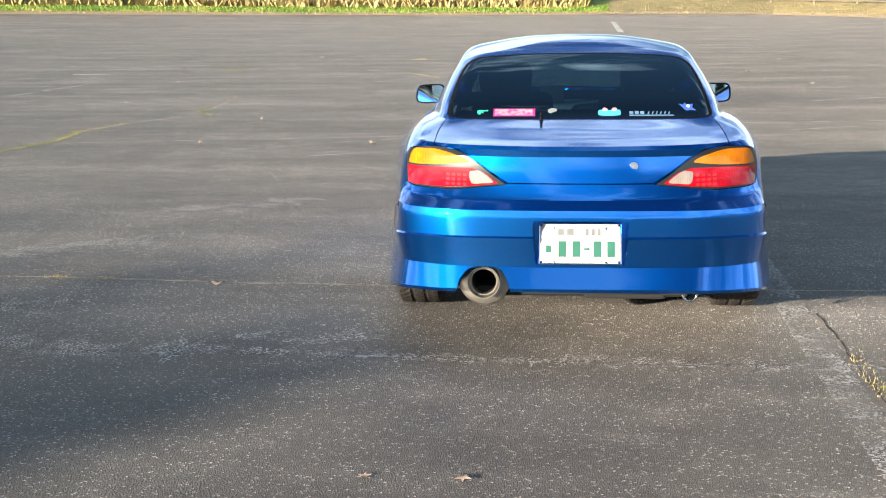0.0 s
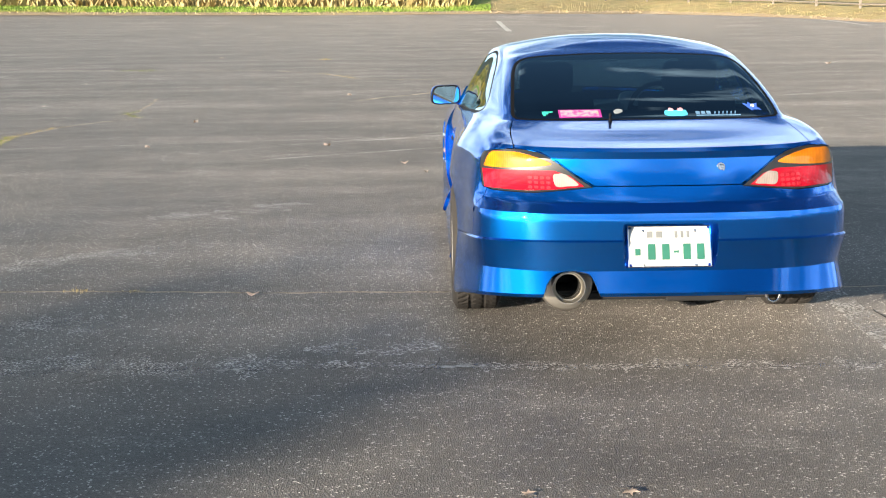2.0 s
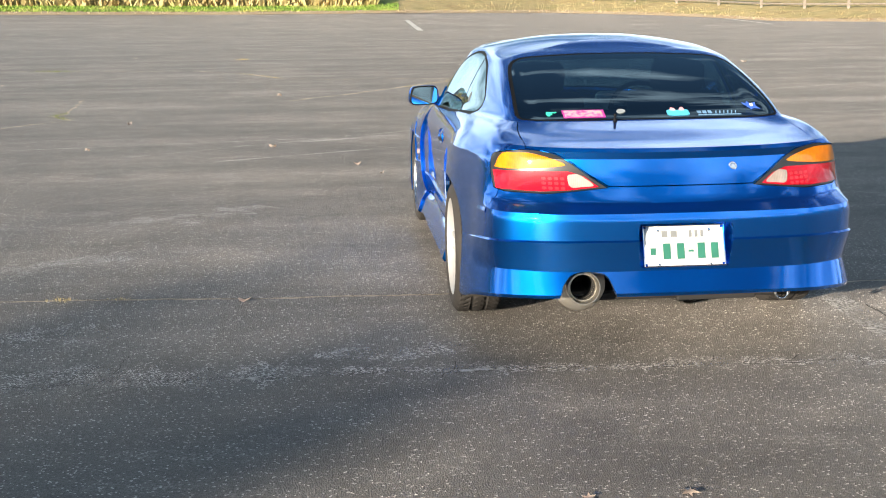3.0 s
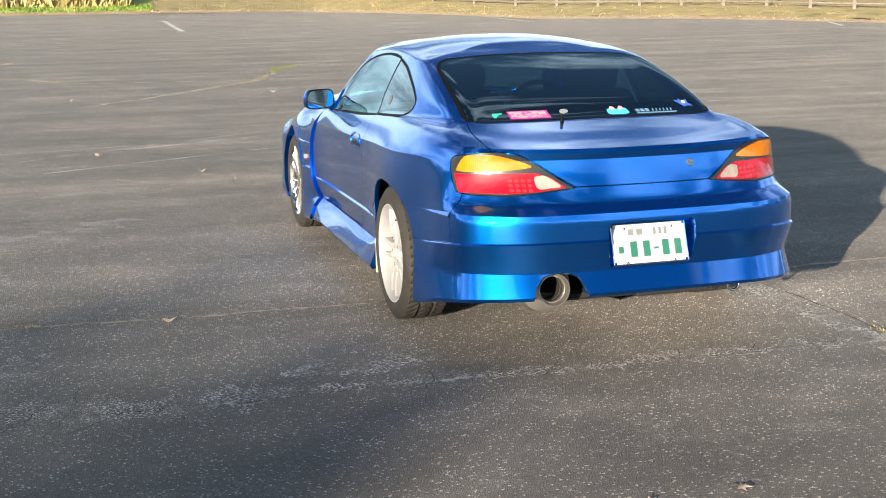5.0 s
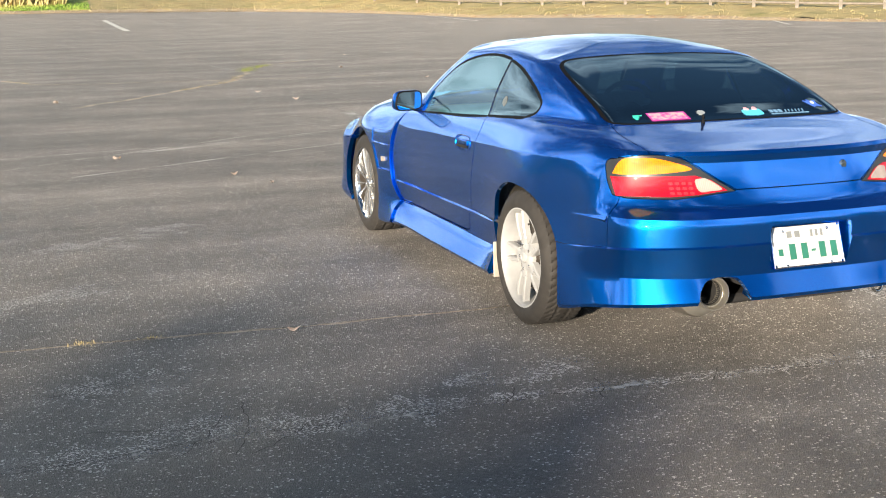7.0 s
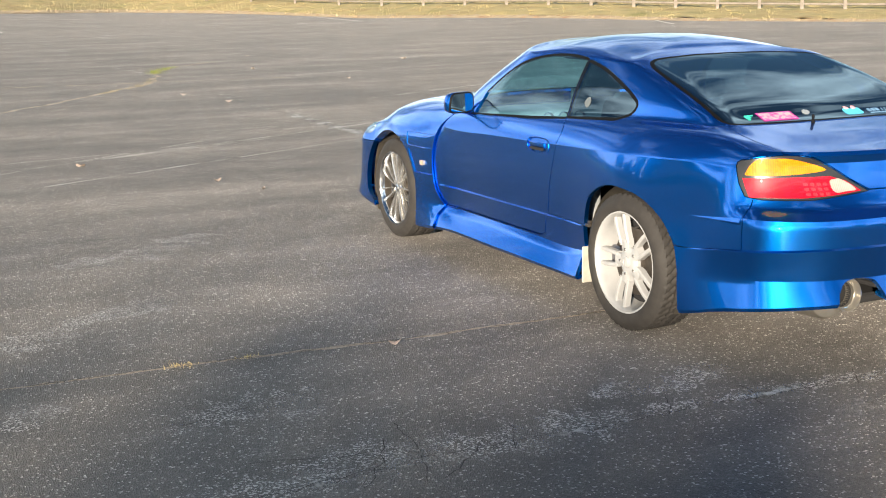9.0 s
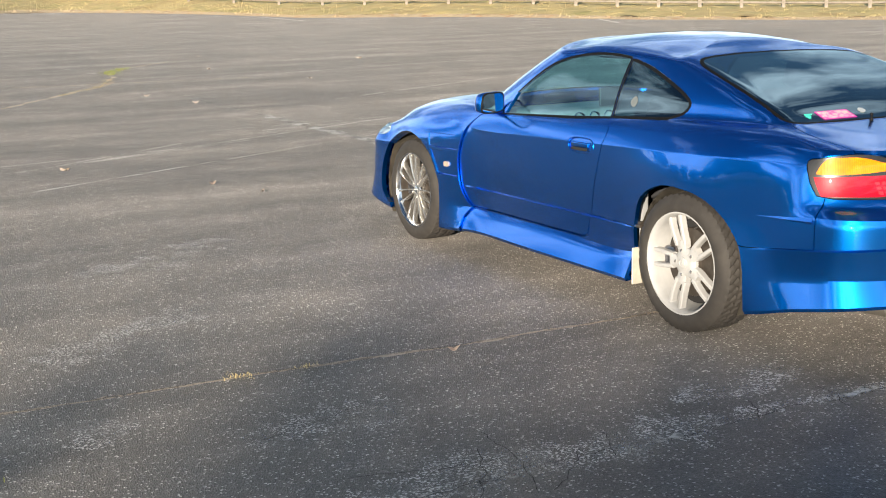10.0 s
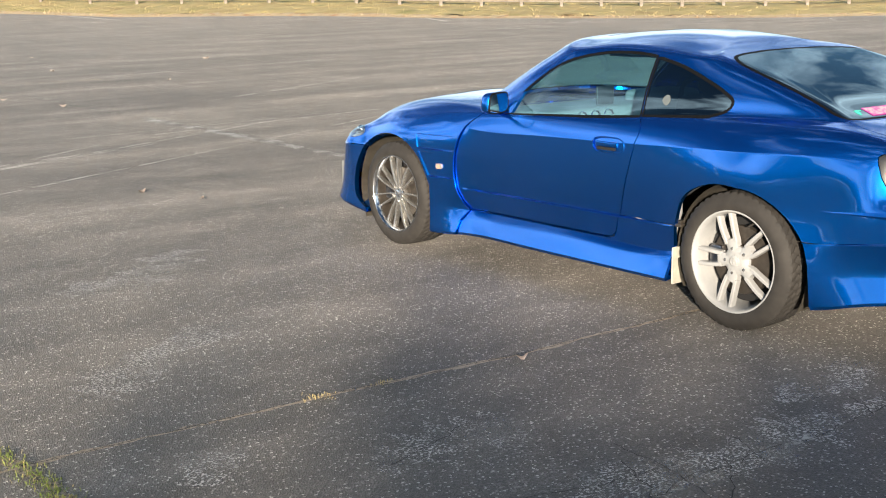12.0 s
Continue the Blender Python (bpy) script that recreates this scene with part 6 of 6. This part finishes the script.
def bank(name, az0, az1, d0, d1, material, label, rough, seed):
    bm = bmesh.new()
    n = int((az1 - az0) / 0.35)
    cols = max(3, int((d1 - d0) / 0.5))
    rows = []
    for i in range(n + 1):
        az = az0 + (az1 - az0) * i / n
        row = []
        for k in range(cols + 1):
            r = edge_r(az) + (d0 + (d1 - d0) * k / cols) * swell(az)
            x, y, _ = polar(az, r)
            w = rough * noise.noise(Vector((x * 1.3, y * 1.3, seed)))
            if d0 < 0.01 and k == 0:
                w = -0.06
            row.append(bm.verts.new((x, y, bank_z(az, r) + w)))
        rows.append(row)
    for a, b in zip(rows, rows[1:]):
        for k in range(cols):
            bm.faces.new((a[k], a[k + 1], b[k + 1], b[k]))
    bmesh.ops.recalc_face_normals(bm, faces=bm.faces[:])
    if bm.faces[0].normal.z < 0:
        bmesh.ops.reverse_faces(bm, faces=bm.faces[:])
    return tagged(part(name, bm, material, smooth=180), label, "verge", kind="structure")


SAND = speckled("sandy_leaf_litter", ((0.30, 0.22, 0.13), (0.46, 0.37, 0.24), (0.36, 0.20, 0.10)), 2.5, fine=14)
bank("verge_litter", -70, 90, 0.0, 1.3, SAND, "sandy strip with fallen leaves at the lot's edge", 0.06, 3)
bank("verge_green", -70, 3.0, 1.0, 16.0, GRASS, "bright green mown grass bank", 0.10, 5)
bank("verge_straw", 3.0, 90, 1.0, 16.0, DRY, "dry yellow grass bank", 0.10, 8)


def tufts(name, az0, az1, d0, d1, count, tall, material, label, seed):
    rnd = random.Random(seed)
    verts, faces = [], []
    for _ in range(count):
        az, d = rnd.uniform(az0, az1), rnd.uniform(d0, d1)
        r = edge_r(az) + d * swell(az)
        x, y, _ = polar(az, r)
        z = bank_z(az, r) - 0.03
        a, h, w = rnd.uniform(0, 6.3), tall * swell(az) * rnd.uniform(.4, 1.2), tall * swell(az) * rnd.uniform(.12, .3)
        o, s = Vector((x, y, z)), Vector((math.cos(a), math.sin(a), 0)) * w
        tip = o + Vector((rnd.gauss(0, .4) * h, rnd.gauss(0, .4) * h, h))
        i = len(verts)
        verts += [o - s, o + s, tip + s * .3, tip - s * .3]
        faces.append((i, i + 1, i + 2, i + 3))
    mesh = bpy.data.meshes.new(name)
    mesh.from_pydata(verts, [], faces)
    mesh.materials.append(material)
    return tagged(new(name, mesh), label, "grass", kind="stuff")


tufts("grass_blades", -28, 3, 1.0, 4.0, 14000, 0.09, GRASS, "short green grass blades on the bank", 11)
tufts("straw_blades", 2, 66, 0.6, 9.0, 20000, 0.06, DRY, "short dry grass blades on the bank", 12)
tufts("tall_straw", -28, 2, 3.4, 6.0, 9000, 0.40, DRY, "tall yellow reeds behind the green strip", 13)
tufts("leaf_litter", -28, 66, 0.1, 1.3, 5000, 0.07, SAND, "dry leaves along the lot's edge", 14)


def clump_cloud(rnd, centre, radius, count, size, verts, faces):
    """Small leaf cards scattered through an uneven ball."""
    for _ in range(count):
        d = Vector((rnd.gauss(0, 1), rnd.gauss(0, 1), rnd.gauss(0, 1))).normalized()
        r = rnd.random() ** 0.4
        p = Vector(centre) + Vector((d.x * radius[0], d.y * radius[1], d.z * radius[2])) * r
        u = Vector((rnd.gauss(0, 1), rnd.gauss(0, 1), rnd.gauss(0, 1))).normalized()
        v = u.orthogonal().normalized()
        s = size * rnd.uniform(.5, 1.3)
        i = len(verts)
        verts += [p - u * s, p + v * s * .6, p + u * s, p - v * s * .6]
        faces.append((i, i + 1, i + 2, i + 3))


def shrub(az, d, size, rnd, material, label):
    base = thing("shrub", label, "shrub", "shrubs on the bank")
    r, size = edge_r(az) + d * swell(az), size * swell(az)
    x, y, _ = polar(az, r)
    base.location = (x, y, bank_z(az, r) - 0.05)
    bm = bmesh.new()
    for k in range(5):
        a = rnd.uniform(0, 6.3)
        tube(bm, [(0, 0, 0), (math.cos(a) * size * .3, math.sin(a) * size * .3, size * .5), (math.cos(a) * size * .5, math.sin(a) * size * .5, size * 1.1)], [.03, .02, .008], 5)
    part("stems", bm, BARK, base)
    verts, faces = [], []
    for k in range(6):
        clump_cloud(rnd, (rnd.uniform(-.6, .6) * size, rnd.uniform(-.5, .5) * size, size * rnd.uniform(.25, 1.0)), (size * .5, size * .5, size * .42), 110, .07 * size, verts, faces)
    mesh = bpy.data.meshes.new("leaves")
    mesh.from_pydata(verts, [], faces)
    mesh.materials.append(material)
    ob = new("leaves", mesh)
    ob.parent = base
    return base


rnd = random.Random(5)
YELLOW_LEAF = speckled("yellow_autumn_leaves", ((0.50, 0.36, 0.05), (0.62, 0.46, 0.10), (0.30, 0.26, 0.06)), 1.2)
GREEN_LEAF = speckled("dull_green_leaves", ((0.07, 0.10, 0.02), (0.16, 0.18, 0.05), (0.28, 0.24, 0.07)), 1.2)
for k in range(34):
    az = -27 + 28.5 * k / 33 + rnd.uniform(-.35, .35)
    mat = (YELLOW_LEAF, SHRUB, GREEN_LEAF)[k % 3]
    shrub(az, rnd.uniform(4.6, 6.4), rnd.uniform(.8, 1.5), rnd, mat, ("yellow autumn shrub on the grass bank", "straw-coloured autumn shrub on the bank", "dull green shrub on the grass bank")[k % 3])


def fence():
    base = thing("rail_fence", "weathered timber post and rail fence on the dry bank", "fence")
    azs = [8.2 + 1.85 * k for k in range(33)]
    tops = []
    post_mesh = None
    for k, az in enumerate(azs):
        r = edge_r(az) + 6.5 * swell(az)
        x, y, _ = polar(az, r)
        z = bank_z(az, r)
        if post_mesh is None:
            bm = bmesh.new()
            box(bm, (-.085, -.085, -.3), (.085, .085, .95))
            bevel(bm, .02, 2)
            ob = part("post", bm, TIMBER, base)
            post_mesh = ob.data
        else:
            ob = new("post", post_mesh)
            ob.parent = base
        ob.location = (x, y, z)
        ob.rotation_euler = (0, 0, radians(-az + 3 * math.sin(k * 7)))
        tops.append((x, y, z))
    for a, b in zip(tops, tops[1:]):
        for h in (.24, .66):
            bm = bmesh.new()
            tube(bm, [(a[0], a[1], a[2] + h), (b[0], b[1], b[2] + h)], .055, 8)
            part("rail", bm, TIMBER, base)


fence()
strip("verge_path", [polar(2.9, edge_r(2.9) + .4)[:2], polar(3.6, edge_r(3.6) + 5)[:2], polar(5.4, edge_r(5.4) + 11)[:2]], 2.6, ASPHALT, "narrow asphalt path up the bank", "path", 0.45, 0.05, 71, 0.5)


# ---- trees round the lot, behind the viewer and to the sides ----
def tree_meshes(seed, tall, wide, flat=0.0):
    rnd = random.Random(seed)
    bm = bmesh.new()
    bend = rnd.uniform(-.3, .3)
    tube(bm, [(0, 0, -.3), (bend * .3, 0, tall * .25), (bend, bend * .5, tall * .55), (bend * .8, bend, tall * .82)], [.022 * tall, .017 * tall, .011 * tall, .004 * tall], 8)
    tips = []
    for k in range(9):
        a, h = rnd.uniform(0, 6.3), tall * rnd.uniform(.32, .7)
        q = Vector((math.cos(a) * wide * rnd.uniform(.5, .85), math.sin(a) * wide * rnd.uniform(.5, .85), h + tall * rnd.uniform(.08, .22)))
        tube(bm, [(bend * .6, bend * .4, h), (q.x * .5, q.y * .5, h + (q.z - h) * .35), tuple(q)], [.008 * tall, .005 * tall, .002 * tall], 6)
        tips.append(q)
    trunk = part("trunk", bm, BARK, None, "", 50)
    verts, faces = [], []
    lobes = [(q, .34) for q in tips] + [(Vector((rnd.uniform(-.45, .45) * wide, rnd.uniform(-.45, .45) * wide, tall * rnd.uniform(.55, .90))), .40) for _ in range(9)]
    for c, k in lobes:
        s = wide * k * rnd.uniform(.8, 1.25)
        c.z = min(c.z, tall - s * .8)
        clump_cloud(rnd, c, (s, s, s * .8), 300, .10 + .012 * tall, verts, faces)
    mesh = bpy.data.meshes.new("crown")
    mesh.from_pydata(verts, [], faces)
    mesh.materials.append(FOLIAGE)
    return trunk, new("crown", mesh)


def tree(seed, tall, wide, x, y, label):
    base = thing("tree", label, "tree", "trees round the lot", (x, y, ground_z(x, y)))
    for ob in tree_meshes(seed, tall, wide):
        ob.parent = base
    return base


# the tree whose flat top throws its long shadow on the asphalt beside the car
def shade_tree(seed, tall, tip, lobes, label):
    """A broad-topped tree placed so that the shadow of its top ends at a given distance along the light."""
    back = Vector((-math.sin(SUN_AZ), -math.cos(SUN_AZ)))
    across = Vector((math.cos(SUN_AZ), -math.sin(SUN_AZ)))
    mid = sum(lobe[0] for lobe in lobes) / len(lobes)
    p = back * (tall / math.tan(SUN_EL) - tip) + across * mid
    base = thing("tree", label, "tree", "trees round the lot", (p.x, p.y, ground_z(p.x, p.y)))
    top = tall - base.location.z
    rnd = random.Random(seed)
    bm = bmesh.new()
    tube(bm, [(0, 0, -.3), (.1, 0, top * .3), (-.1, .1, top * .6), (0, 0, top * .9)], [.20, .16, .10, .03], 10)
    verts, faces = [], []
    for q, drop, r, thick in lobes:
        c = across * (q - mid)
        tube(bm, [(0, 0, top * .35), (c.x * .5, c.y * .5, top * .55), (c.x, c.y, top - drop - r)], [.09, .06, .02], 6)
        z = top - drop - r * .9
        while z > top * .30:
            o = Vector((c.x + rnd.gauss(0, .12), c.y + rnd.gauss(0, .12), z))
            clump_cloud(rnd, o, (r, r, r * .9), thick, .16, verts, faces)
            z -= r * 1.1
    part("trunk", bm, BARK, base, "", 50)
    mesh = bpy.data.meshes.new("crown")
    mesh.from_pydata(verts, [], faces)
    mesh.materials.append(FOLIAGE)
    new("crown", mesh).parent = base


shade_tree(5, 9.2, 0.0, [(-5.3, .10, .60, 26), (-4.5, .04, .60, 34), (-3.7, .0, .55, 38), (-2.9, .06, .50, 40), (-2.0, 0.0, .42, 40), (-1.45, .07, .42, 36), (-.90, .09, .42, 36), (-.40, .09, .40, 44), (-.08, .12, .30, 52), (.18, .36, .28, 40)], "tall broad-topped leafy tree beside the lot")
for k, (az, r, tall) in enumerate([(287, 104, 9), (292, 108, 10), (297, 105, 9), (302, 110, 10), (307, 106, 10.5), (312, 109, 9.5), (317, 107, 11), (322, 110, 9)]):
    tree(60 + k, tall, 4.2 + .2 * (k % 3), *polar(az, r)[:2], "tall green leafy tree beside the lot")
models = [tree(k + 40, 9.0 + k * .8, 3.4 + .3 * k, -98 - 4 * k, 30 + 9 * k, "broad leafy tree at the edge of the lot") for k in range(4)]
rnd = random.Random(77)
for k in range(64):
    az = 75 + 250 * k / 63 + rnd.uniform(-1.5, 1.5)          # right round behind, from the right to the left
    r = max(rnd.uniform(62, 78), edge_r((az + 180) % 360 - 180) + 9)
    turn = (az - 223 + 180) % 360 - 180
    low = 1.0 if abs(turn) > 16 else 0.62
    x, y, z = polar(az, r)
    src = models[k % 4]
    m = Matrix.Translation((x, y, z)) @ Matrix.Rotation(rnd.uniform(0, 6.3), 4, "Z") @ Matrix.Scale(low * rnd.uniform(.65, .95), 4)
    c = copy_thing(src, m)


def hills():
    bm = bmesh.new()
    n, rows = 180, [[], [], []]
    for k in range(n):
        a = 2 * math.pi * k / n
        h = 55 + 45 * noise.noise(Vector((math.cos(a) * 2.2, math.sin(a) * 2.2, 4))) + 22 * noise.noise(Vector((math.cos(a) * 7, math.sin(a) * 7, 9)))
        for row, r, z in zip(rows, (900, 1250, 1500), (-2, max(h, 15), -2)):
            row.append(bm.verts.new((r * math.cos(a), r * math.sin(a), z)))
    for p, q in zip(rows, rows[1:]):
        for k in range(n):
            bm.faces.new((p[k], p[(k + 1) % n], q[(k + 1) % n], q[k]))
    bmesh.ops.recalc_face_normals(bm, faces=bm.faces[:])
    tagged(part("backdrop", bm, HILL, smooth=180), "wooded hills on the horizon", "hills", kind="structure")


hills()
